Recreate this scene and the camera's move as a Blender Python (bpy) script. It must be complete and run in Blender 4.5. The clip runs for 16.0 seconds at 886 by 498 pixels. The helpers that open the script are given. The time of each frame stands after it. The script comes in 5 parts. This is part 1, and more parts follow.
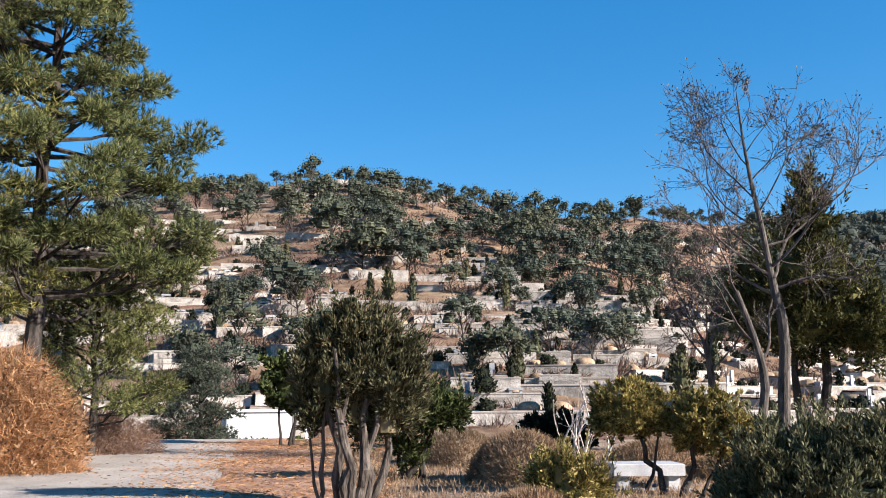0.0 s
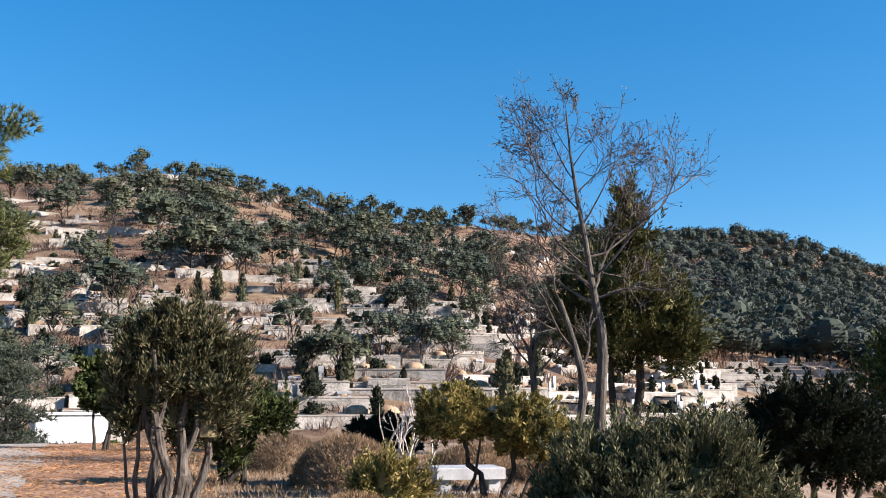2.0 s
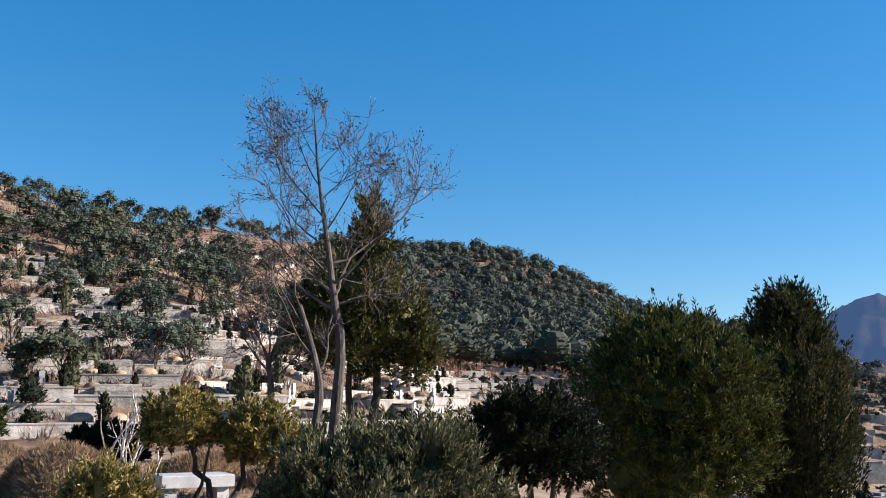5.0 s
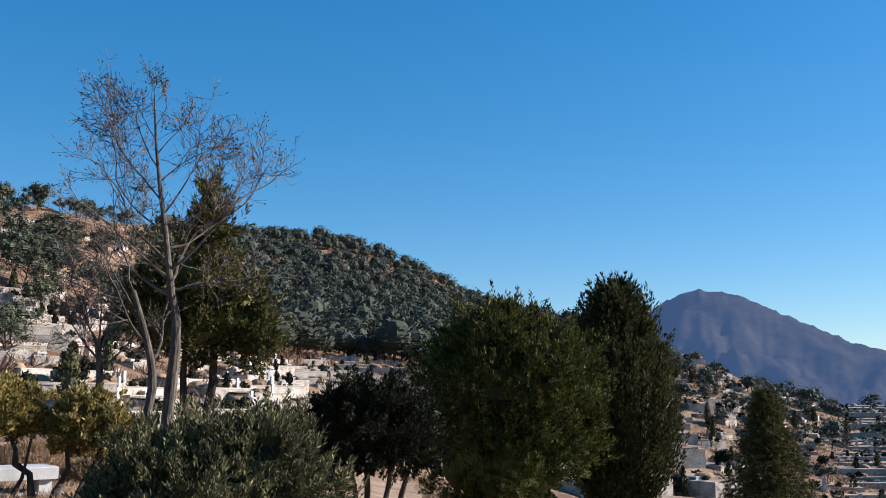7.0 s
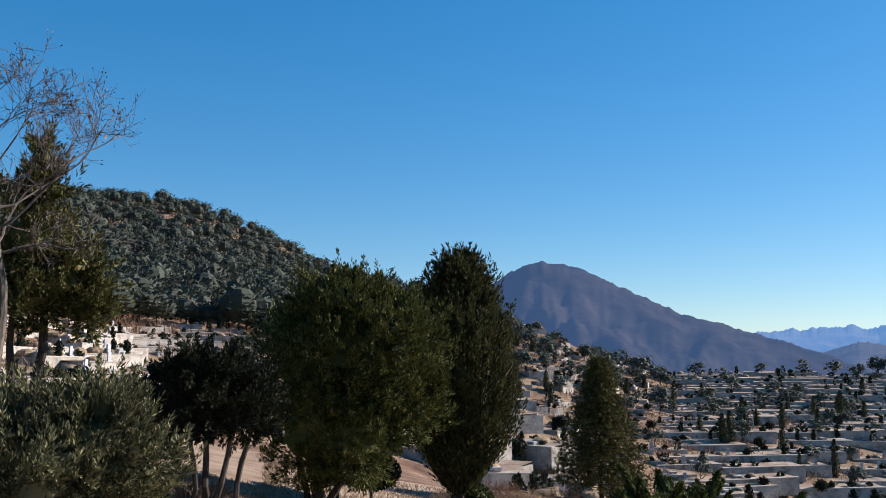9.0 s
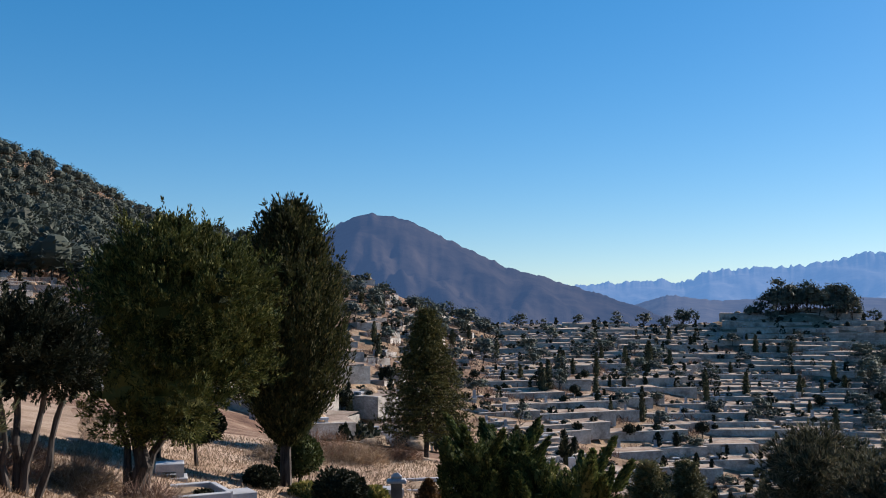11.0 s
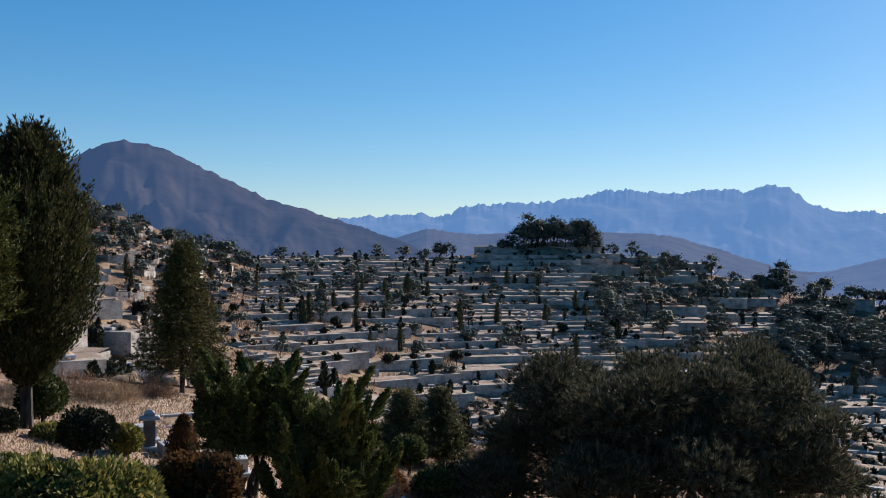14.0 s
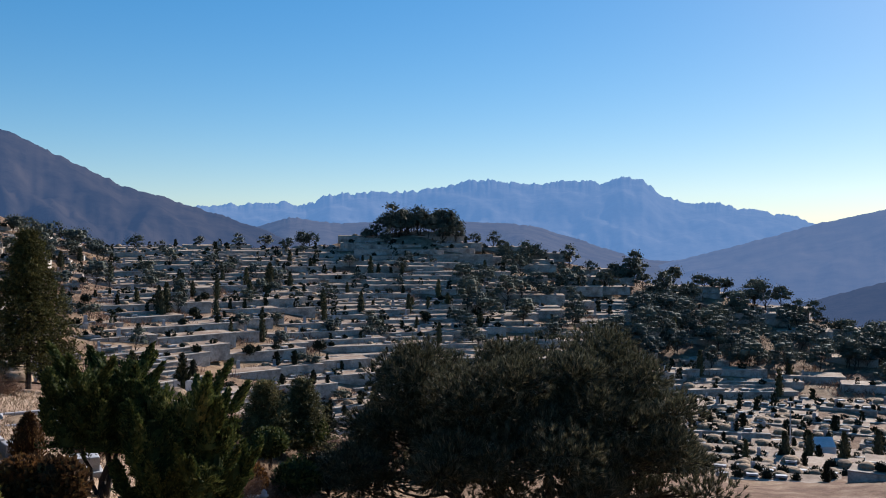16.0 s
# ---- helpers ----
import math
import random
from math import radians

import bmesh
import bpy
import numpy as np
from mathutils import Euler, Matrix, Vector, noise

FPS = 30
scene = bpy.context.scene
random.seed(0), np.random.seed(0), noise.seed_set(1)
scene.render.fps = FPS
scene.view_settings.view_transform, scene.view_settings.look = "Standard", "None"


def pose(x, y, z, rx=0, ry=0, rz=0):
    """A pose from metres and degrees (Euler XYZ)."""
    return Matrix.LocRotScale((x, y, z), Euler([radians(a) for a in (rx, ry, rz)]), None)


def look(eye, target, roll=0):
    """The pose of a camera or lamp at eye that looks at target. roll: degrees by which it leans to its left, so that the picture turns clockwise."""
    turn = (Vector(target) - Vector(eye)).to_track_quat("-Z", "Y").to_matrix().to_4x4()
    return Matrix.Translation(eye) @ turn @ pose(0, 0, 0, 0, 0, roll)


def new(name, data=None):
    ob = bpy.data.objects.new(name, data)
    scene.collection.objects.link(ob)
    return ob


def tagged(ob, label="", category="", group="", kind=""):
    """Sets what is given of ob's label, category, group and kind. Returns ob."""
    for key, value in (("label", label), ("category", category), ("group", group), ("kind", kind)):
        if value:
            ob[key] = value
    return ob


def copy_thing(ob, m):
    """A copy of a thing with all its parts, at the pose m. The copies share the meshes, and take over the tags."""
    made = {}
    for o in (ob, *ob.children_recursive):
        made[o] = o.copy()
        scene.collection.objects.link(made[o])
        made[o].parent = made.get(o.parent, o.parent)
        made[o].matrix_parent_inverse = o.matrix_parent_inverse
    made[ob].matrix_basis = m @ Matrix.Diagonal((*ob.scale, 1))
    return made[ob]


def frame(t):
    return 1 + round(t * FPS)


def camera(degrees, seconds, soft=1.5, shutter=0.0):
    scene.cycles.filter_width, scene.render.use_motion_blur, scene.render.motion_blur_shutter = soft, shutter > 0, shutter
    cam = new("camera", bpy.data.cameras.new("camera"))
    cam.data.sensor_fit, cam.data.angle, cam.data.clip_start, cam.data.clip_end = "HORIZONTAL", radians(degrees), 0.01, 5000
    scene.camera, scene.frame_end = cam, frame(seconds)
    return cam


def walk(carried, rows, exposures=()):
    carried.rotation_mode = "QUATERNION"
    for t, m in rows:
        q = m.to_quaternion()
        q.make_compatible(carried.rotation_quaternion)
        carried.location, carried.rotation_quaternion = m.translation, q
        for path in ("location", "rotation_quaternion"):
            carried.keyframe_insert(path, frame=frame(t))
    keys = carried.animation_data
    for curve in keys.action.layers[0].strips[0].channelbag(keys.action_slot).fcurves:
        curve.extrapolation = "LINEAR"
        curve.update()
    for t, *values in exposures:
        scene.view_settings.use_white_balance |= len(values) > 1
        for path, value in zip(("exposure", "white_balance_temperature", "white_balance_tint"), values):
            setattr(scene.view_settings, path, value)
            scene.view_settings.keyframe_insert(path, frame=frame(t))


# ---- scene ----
cam = camera(49.9, 16.0, soft=1.0)
EYE = 1.7
# seconds, yaw, pitch, roll, and the slight sway of the hand
PATH = [
    (0.0, 0.01, 9.01, 0.23, -0.001, 0.000, 0.000),
    (0.5, -2.45, 9.04, 0.10, -0.022, 0.051, 0.005),
    (1.0, -4.94, 9.06, -0.03, -0.003, 0.076, 0.008),
    (1.5, -7.43, 9.14, -0.10, 0.030, 0.072, 0.008),
    (2.0, -10.14, 9.21, -0.08, 0.054, 0.060, 0.011),
    (2.5, -12.53, 9.33, -0.03, 0.080, 0.050, 0.012),
    (3.0, -15.23, 9.45, 0.02, 0.105, 0.044, 0.008),
    (3.5, -17.88, 9.54, -0.01, 0.112, 0.045, 0.003),
    (4.0, -20.34, 9.62, 0.01, 0.115, 0.052, -0.008),
    (4.5, -22.81, 9.65, 0.00, 0.149, 0.059, -0.023),
    (5.0, -25.48, 9.68, -0.03, 0.174, 0.061, -0.038),
    (7.5, -36.99, 8.58, -0.05, 0.130, -0.027, -0.019),
    (8.0, -38.93, 8.07, -0.03, 0.136, -0.054, -0.020),
    (8.5, -41.45, 7.65, 0.01, 0.145, -0.069, -0.032),
    (9.0, -44.19, 7.16, 0.03, 0.151, -0.071, -0.043),
    (9.5, -47.28, 6.65, -0.00, 0.162, -0.060, -0.033),
    (12.0, -58.83, 2.40, -0.06, 0.128, -0.001, -0.007),
    (12.5, -61.36, 1.63, -0.08, 0.136, -0.006, -0.008),
    (13.0, -63.87, 1.07, -0.08, 0.154, -0.026, -0.015),
    (13.5, -66.32, 0.60, -0.08, 0.171, -0.046, -0.016),
    (14.0, -68.70, 0.22, -0.12, 0.178, -0.059, -0.010),
    (14.5, -70.96, -0.02, -0.16, 0.185, -0.065, -0.004),
    (15.0, -73.09, -0.21, -0.19, 0.194, -0.065, 0.001),
    (15.5, -75.05, -0.31, -0.19, 0.213, -0.072, 0.006),
    (16.0, -76.87, -0.41, -0.22, 0.238, -0.081, 0.021),
]
walk(cam, [(t, pose(dx, dy, EYE + dz, 90 + p, r, y)) for t, y, p, r, dx, dy, dz in PATH],
     [(0.0, 1.5), (5.0, 1.3), (9.0, 1.1), (12.5, 0.98), (16.0, 0.88)])

# ---- world and sun ----
SUN_AZ, SUN_EL = 114.0, 26.0
world = bpy.data.worlds.new("sky")
scene.world = world
world.use_nodes = True
wn = world.node_tree
sky = wn.nodes.new("ShaderNodeTexSky")
sky.sky_type = "NISHITA"
sky.sun_disc = False
sky.sun_elevation = radians(SUN_EL)
sky.sun_rotation = radians(SUN_AZ)
sky.altitude = 600
sky.air_density, sky.dust_density, sky.ozone_density = 1.0, 0.3, 4.5
deep = wn.nodes.new("ShaderNodeHueSaturation")
deep.inputs["Saturation"].default_value = 1.55
soften = wn.nodes.new("ShaderNodeGamma")
soften.inputs["Gamma"].default_value = 0.69
wn.links.new(sky.outputs[0], soften.inputs["Color"])
wn.links.new(soften.outputs[0], deep.inputs["Color"])
cool = wn.nodes.new("ShaderNodeMix")
cool.data_type, cool.blend_type = "RGBA", "MULTIPLY"
cool.inputs[0].default_value = 1.0
cool.inputs[7].default_value = (0.97, 0.985, 1.02, 1)
wn.links.new(deep.outputs[0], cool.inputs[6])
wn.links.new(cool.outputs[2], wn.nodes["Background"].inputs[0])
wn.nodes["Background"].inputs[1].default_value = 0.108
sun_data = bpy.data.lights.new("sun", "SUN")
sun_data.energy, sun_data.angle, sun_data.color = 5.0, radians(0.53), (1.0, 0.92, 0.86)
sun = new("sun", sun_data)
sa, se = radians(SUN_AZ), radians(SUN_EL)
sun_dir = Vector((math.sin(sa) * math.cos(se), math.cos(sa) * math.cos(se), math.sin(se)))
sun.matrix_world = look(sun_dir * 100, (0, 0, 0))

# ---- materials ----


def node_mat(name, rough=0.9, spec=0.2):
    m = bpy.data.materials.new(name)
    m.use_nodes = True
    b = m.node_tree.nodes["Principled BSDF"]
    b.inputs["Roughness"].default_value = rough
    b.inputs["Specular IOR Level"].default_value = spec
    return m, m.node_tree, b


def noise_tex(nt, scale, detail=4.0, rough=0.6, coords="Object"):
    n = nt.nodes.new("ShaderNodeTexNoise")
    n.inputs["Scale"].default_value = scale
    n.inputs["Detail"].default_value = detail
    n.inputs["Roughness"].default_value = rough
    tc = nt.nodes.new("ShaderNodeTexCoord")
    nt.links.new(tc.outputs[coords], n.inputs["Vector"])
    return n


def ramp(nt, src, stops):
    r = nt.nodes.new("ShaderNodeValToRGB")
    el = r.color_ramp.elements
    while len(el) < len(stops):
        el.new(0.5)
    for e, (p, c) in zip(el, stops):
        e.position, e.color = p, (*c, 1)
    nt.links.new(src, r.inputs[0])
    return r


def mix(nt, fac, a, b, kind="MIX"):
    m = nt.nodes.new("ShaderNodeMix")
    m.data_type, m.blend_type = "RGBA", kind
    for sock, val in ((m.inputs[0], fac), (m.inputs[6], a), (m.inputs[7], b)):
        if isinstance(val, (int, float)):
            sock.default_value = val
        elif isinstance(val, tuple):
            sock.default_value = (*val, 1)
        else:
            nt.links.new(val, sock)
    return m.outputs[2]


def bump(nt, b, height, strength, dist):
    n = nt.nodes.new("ShaderNodeBump")
    n.inputs["Strength"].default_value = strength
    n.inputs["Distance"].default_value = dist
    nt.links.new(height, n.inputs["Height"])
    nt.links.new(n.outputs[0], b.inputs["Normal"])


def leaf_mat(name, dark, light, dry=None, clump=1.5, through_light=0.25):
    """Leaves: colour by leaf, by clump, with some light let through."""
    m, nt, b = node_mat(name, 0.75, 0.12)
    geo = nt.nodes.new("ShaderNodeNewGeometry")
    r = ramp(nt, geo.outputs["Random Per Island"], [(0.0, dark), (0.75, light), (1.0, dry or light)])
    big = noise_tex(nt, clump, 3.0)
    tone = ramp(nt, big.outputs[0], [(0.3, (0.55, 0.55, 0.55)), (0.7, (1.2, 1.2, 1.2))])
    c = mix(nt, 1.0, r.outputs[0], tone.outputs[0], "MULTIPLY")
    oi = nt.nodes.new("ShaderNodeObjectInfo")
    t2 = ramp(nt, oi.outputs["Random"], [(0.0, (0.75, 0.8, 0.85)), (1.0, (1.2, 1.1, 0.95))])
    c = mix(nt, 1.0, c, t2.outputs[0], "MULTIPLY")
    nt.links.new(c, b.inputs["Base Color"])
    tr = nt.nodes.new("ShaderNodeBsdfTranslucent")
    nt.links.new(c, tr.inputs[0])
    ms = nt.nodes.new("ShaderNodeMixShader")
    ms.inputs[0].default_value = through_light
    nt.links.new(b.outputs[0], ms.inputs[1])
    nt.links.new(tr.outputs[0], ms.inputs[2])
    nt.links.new(ms.outputs[0], nt.nodes["Material Output"].inputs[0])
    return m


def rough_mat(name, dark, mid, light, scale, fine, strength=0.4, dist=0.02, rough=0.9, vary=0.25):
    """Mineral or earthy surface: patches, grain, relief and a tone of its own for each object."""
    m, nt, b = node_mat(name, rough, 0.2)
    n1, n2 = noise_tex(nt, scale, 5.0), noise_tex(nt, fine, 6.0, 0.7)
    r1 = ramp(nt, n1.outputs[0], [(0.3, dark), (0.5, mid), (0.72, light)])
    r2 = ramp(nt, n2.outputs[0], [(0.3, (0.72, 0.72, 0.72)), (0.7, (1.18, 1.18, 1.18))])
    c = mix(nt, 1.0, r1.outputs[0], r2.outputs[0], "MULTIPLY")
    if vary:
        oi = nt.nodes.new("ShaderNodeObjectInfo")
        r3 = ramp(nt, oi.outputs["Random"], [(0.0, (1 - vary,) * 3), (1.0, (1 + vary,) * 3)])
        c = mix(nt, 1.0, c, r3.outputs[0], "MULTIPLY")
    nt.links.new(c, b.inputs["Base Color"])
    bump(nt, b, n2.outputs[0], strength, dist)
    return m


def bark_mat(name, dark, light, scale=9.0):
    m, nt, b = node_mat(name, 0.9, 0.15)
    n = noise_tex(nt, scale, 5.0, 0.65)
    n.inputs["Distortion"].default_value = 0.6
    mp = nt.nodes.new("ShaderNodeMapping")
    mp.inputs["Scale"].default_value = (1, 1, 0.22)
    nt.links.new(n.inputs["Vector"].links[0].from_socket, mp.inputs[0])
    nt.links.new(mp.outputs[0], n.inputs["Vector"])
    r = ramp(nt, n.outputs[0], [(0.35, dark), (0.65, light)])
    nt.links.new(r.outputs[0], b.inputs["Base Color"])
    bump(nt, b, n.outputs[0], 0.9, 0.03)
    return m


def ground_mat():
    m, nt, b = node_mat("hill_ground", 0.95, 0.1)
    n0, n1 = noise_tex(nt, 0.035, 5.0), noise_tex(nt, 0.35, 6.0, 0.65)
    n2 = noise_tex(nt, 5.0, 7.0, 0.75)
    earth = ramp(nt, n1.outputs[0], [(0.3, (0.075, 0.042, 0.03)), (0.48, (0.15, 0.088, 0.06)), (0.6, (0.22, 0.145, 0.10)), (0.75, (0.33, 0.26, 0.20))])
    grass = ramp(nt, n1.outputs[0], [(0.3, (0.15, 0.095, 0.058)), (0.55, (0.26, 0.18, 0.115)), (0.75, (0.38, 0.29, 0.20))])
    f = ramp(nt, n0.outputs[0], [(0.42, (0, 0, 0)), (0.62, (1, 1, 1))])
    c = mix(nt, f.outputs[0], earth.outputs[0], grass.outputs[0])
    g = ramp(nt, n2.outputs[0], [(0.25, (0.55, 0.55, 0.55)), (0.75, (1.3, 1.3, 1.3))])
    c = mix(nt, 1.0, c, g.outputs[0], "MULTIPLY")
    nt.links.new(c, b.inputs["Base Color"])
    bump(nt, b, n2.outputs[0], 0.8, 0.12)
    return m


def far_mat(name, dark, light, haze_glow, scale=0.012):
    """Distant slopes: bare winter woods; kilometres of lit air painted on as a glow."""
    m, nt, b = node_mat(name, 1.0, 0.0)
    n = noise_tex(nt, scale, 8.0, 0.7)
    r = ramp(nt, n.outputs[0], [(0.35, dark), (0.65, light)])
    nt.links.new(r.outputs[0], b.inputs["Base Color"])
    # constant blue emission stands in for the haze before the slopes
    b.inputs["Emission Color"].default_value = (*haze_glow, 1)
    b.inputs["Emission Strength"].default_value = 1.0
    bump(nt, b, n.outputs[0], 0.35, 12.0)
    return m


M_GROUND = ground_mat()
M_ROAD = rough_mat("gravel_road", (0.24, 0.205, 0.17), (0.33, 0.29, 0.25), (0.42, 0.375, 0.33), 0.5, 18.0, 0.6, 0.03, 0.9, 0.0)
M_LITTER = rough_mat("pine_litter", (0.19, 0.105, 0.068), (0.31, 0.18, 0.118), (0.42, 0.29, 0.20), 0.9, 14.0, 0.8, 0.04)
M_DRYGRASS = rough_mat("dry_grass", (0.17, 0.11, 0.073), (0.28, 0.195, 0.135), (0.37, 0.285, 0.21), 0.8, 16.0, 0.9, 0.05)
M_BLADE = leaf_mat("dry_blades", (0.21, 0.13, 0.08), (0.35, 0.245, 0.16), (0.44, 0.34, 0.24), 0.7)
M_NEEDLES = leaf_mat("fallen_needles", (0.20, 0.105, 0.055), (0.40, 0.225, 0.125), (0.50, 0.35, 0.21), 0.7)
M_WALL = rough_mat("retaining_stone", (0.15, 0.13, 0.112), (0.36, 0.325, 0.285), (0.52, 0.47, 0.42), 0.55, 3.2, 1.0, 0.12, 0.9, 0.32)
M_CAP = rough_mat("concrete_cap", (0.25, 0.215, 0.185), (0.34, 0.30, 0.26), (0.45, 0.405, 0.355), 0.5, 9.0, 0.3, 0.01)
M_GRANITE = rough_mat("granite", (0.25, 0.25, 0.26), (0.34, 0.34, 0.35), (0.42, 0.42, 0.42), 2.0, 60.0, 0.2, 0.004, 0.55)
M_DARKSTONE = rough_mat("dark_stone", (0.05, 0.05, 0.055), (0.09, 0.09, 0.09), (0.14, 0.14, 0.14), 2.0, 40.0, 0.2, 0.004, 0.5)
M_PLOT = rough_mat("plot_soil", (0.13, 0.085, 0.06), (0.235, 0.17, 0.125), (0.37, 0.30, 0.235), 0.35, 5.0, 0.6, 0.06)
M_MOUND = rough_mat("mound_grass", (0.17, 0.105, 0.065), (0.29, 0.20, 0.125), (0.40, 0.30, 0.20), 1.0, 14.0, 0.9, 0.06)
M_WHITE = rough_mat("white_paint", (0.50, 0.51, 0.52), (0.60, 0.61, 0.62), (0.66, 0.66, 0.66), 0.6, 8.0, 0.1, 0.004, 0.6, 0.0)
M_PINE_BARK = bark_mat("pine_bark", (0.018, 0.015, 0.013), (0.07, 0.058, 0.05))
M_GREY_BARK = bark_mat("grey_bark", (0.035, 0.03, 0.026), (0.15, 0.125, 0.105))
M_JUN_BARK = bark_mat("juniper_bark", (0.025, 0.02, 0.017), (0.14, 0.115, 0.095), 14.0)
M_TWIG = rough_mat("twigs", (0.055, 0.043, 0.037), (0.10, 0.08, 0.07), (0.18, 0.15, 0.13), 3.0, 12.0, 0.2, 0.005)
M_PALE_TWIG = rough_mat("pale_twigs", (0.30, 0.24, 0.20), (0.45, 0.38, 0.33), (0.60, 0.54, 0.48), 3.0, 20.0, 0.2, 0.005)
M_PINE = leaf_mat("pine_needles", (0.035, 0.05, 0.017), (0.20, 0.205, 0.072), (0.33, 0.29, 0.12), 0.6)
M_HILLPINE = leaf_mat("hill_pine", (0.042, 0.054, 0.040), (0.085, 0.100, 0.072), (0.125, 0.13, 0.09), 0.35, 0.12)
# flatter, bluer copy of the hill pine leaf, tinted for distance haze
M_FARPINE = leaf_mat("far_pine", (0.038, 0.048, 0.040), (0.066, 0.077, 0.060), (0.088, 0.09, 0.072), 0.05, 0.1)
# paler, bluer pine leaf: the valley haze is mixed into its colour
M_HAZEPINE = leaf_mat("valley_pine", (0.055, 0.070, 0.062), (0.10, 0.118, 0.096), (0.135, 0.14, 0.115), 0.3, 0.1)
M_JUNIPER = leaf_mat("juniper_sprays", (0.014, 0.024, 0.008), (0.078, 0.096, 0.030), (0.17, 0.17, 0.06), 1.2, 0.12)
M_JUN_DARK = leaf_mat("juniper_dark", (0.022, 0.026, 0.014), (0.095, 0.097, 0.054), (0.19, 0.16, 0.10), 1.6, 0.14)
M_JUN_GREY = leaf_mat("juniper_grey", (0.036, 0.04, 0.018), (0.19, 0.182, 0.092), (0.32, 0.275, 0.15), 1.2, 0.15)
M_OLIVE = leaf_mat("olive_sprays", (0.028, 0.032, 0.012), (0.125, 0.12, 0.04), (0.23, 0.195, 0.07), 0.9, 0.15)
M_DEEP = leaf_mat("deep_green", (0.018, 0.030, 0.010), (0.085, 0.108, 0.034), (0.18, 0.18, 0.065), 1.6, 0.2)
M_COLUMN = leaf_mat("column_sprays", (0.010, 0.016, 0.007), (0.052, 0.058, 0.023), (0.13, 0.11, 0.045), 1.4)
M_PALE_SOIL = rough_mat("pale_soil", (0.30, 0.235, 0.18), (0.48, 0.40, 0.33), (0.63, 0.55, 0.47), 0.25, 3.0, 0.7, 0.06, 0.9, 0.0)
M_WIDE = leaf_mat("grey_pine", (0.022, 0.027, 0.017), (0.105, 0.108, 0.070), (0.22, 0.195, 0.135), 0.8, 0.2)
M_YELLOW = leaf_mat("yew_yellow", (0.06, 0.060, 0.022), (0.29, 0.25, 0.09), (0.44, 0.35, 0.155), 2.0)
M_DARKLEAF = leaf_mat("dark_yew", (0.008, 0.012, 0.007), (0.024, 0.030, 0.017), (0.052, 0.052, 0.032), 1.5, 0.08)
M_BROWNLEAF = leaf_mat("russet_leaves", (0.14, 0.07, 0.035), (0.34, 0.19, 0.10), (0.46, 0.29, 0.17), 1.5)
M_RUST = leaf_mat("rust_shrub", (0.045, 0.025, 0.012), (0.14, 0.07, 0.03), (0.20, 0.12, 0.04), 2.0)
M_BRUSH = leaf_mat("winter_brush", (0.13, 0.075, 0.055), (0.26, 0.16, 0.115), (0.36, 0.26, 0.20), 0.4)
M_HEDGE = leaf_mat("hedge_leaves", (0.06, 0.08, 0.02), (0.24, 0.22, 0.06), (0.40, 0.30, 0.10), 2.0)
# the last colour of each is its painted haze
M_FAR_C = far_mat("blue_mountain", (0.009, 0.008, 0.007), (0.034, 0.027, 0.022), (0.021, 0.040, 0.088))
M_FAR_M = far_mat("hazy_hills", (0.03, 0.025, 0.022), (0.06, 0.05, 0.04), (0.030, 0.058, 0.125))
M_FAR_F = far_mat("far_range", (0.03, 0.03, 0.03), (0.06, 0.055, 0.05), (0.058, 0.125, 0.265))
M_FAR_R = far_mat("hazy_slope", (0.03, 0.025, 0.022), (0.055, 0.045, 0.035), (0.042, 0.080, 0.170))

# ---- geometry helpers ----
RNG = np.random.default_rng(7)


def mesh_from(name, v, f, smooth=False):
    """A mesh from arrays of points and of faces with equal corner counts."""
    v, f = np.asarray(v, np.float32), np.asarray(f, np.int32)
    me = bpy.data.meshes.new(name)
    n, k = f.shape
    me.vertices.add(len(v))
    me.vertices.foreach_set("co", v.ravel())
    me.loops.add(n * k)
    me.loops.foreach_set("vertex_index", f.ravel())
    me.polygons.add(n)
    me.polygons.foreach_set("loop_start", np.arange(0, n * k, k, dtype=np.int32))
    me.update(calc_edges=True)
    me.polygons.foreach_set("use_smooth", np.full(n, smooth))
    return me


def part(name, geo, material, parent=None, label=""):
    """Links a mesh (arrays, a mesh or a bmesh) as one object under a thing."""
    if isinstance(geo, bmesh.types.BMesh):
        me = bpy.data.meshes.new(name)
        geo.to_mesh(me)
        geo.free()
    elif isinstance(geo, bpy.types.Mesh):
        me = geo
    else:
        me = mesh_from(name, geo[0], geo[1], len(geo) > 2)
    if not me.materials:
        me.materials.append(material)
    ob = new(name, me)
    if parent:
        ob.parent = parent
    return tagged(ob, label)


def thing(name, label, category, at=(0, 0, 0), turn=0.0, group="", kind=""):
    ob = new(name)
    ob.matrix_basis = pose(*at, 0, 0, turn)
    return tagged(ob, label, category, group, kind)


def unit(a):
    return a / np.maximum(np.linalg.norm(a, axis=-1, keepdims=True), 1e-9)


def sprays(c, d, length, width, rng):
    """A kite-shaped leaf spray at each point c along d."""
    n = len(c)
    d = unit(d)
    side = unit(np.cross(d, rng.normal(size=(n, 3))))
    ln = length * rng.uniform(0.6, 1.4, (n, 1))
    w = width * rng.uniform(0.6, 1.4, (n, 1))
    bend = unit(np.cross(d, side)) * ln * rng.uniform(-0.2, 0.2, (n, 1))
    v = np.stack([c, c + d * ln * 0.45 + side * w, c + d * ln + bend, c + d * ln * 0.45 - side * w], 1)
    return v.reshape(-1, 3), np.arange(n * 4).reshape(n, 4)


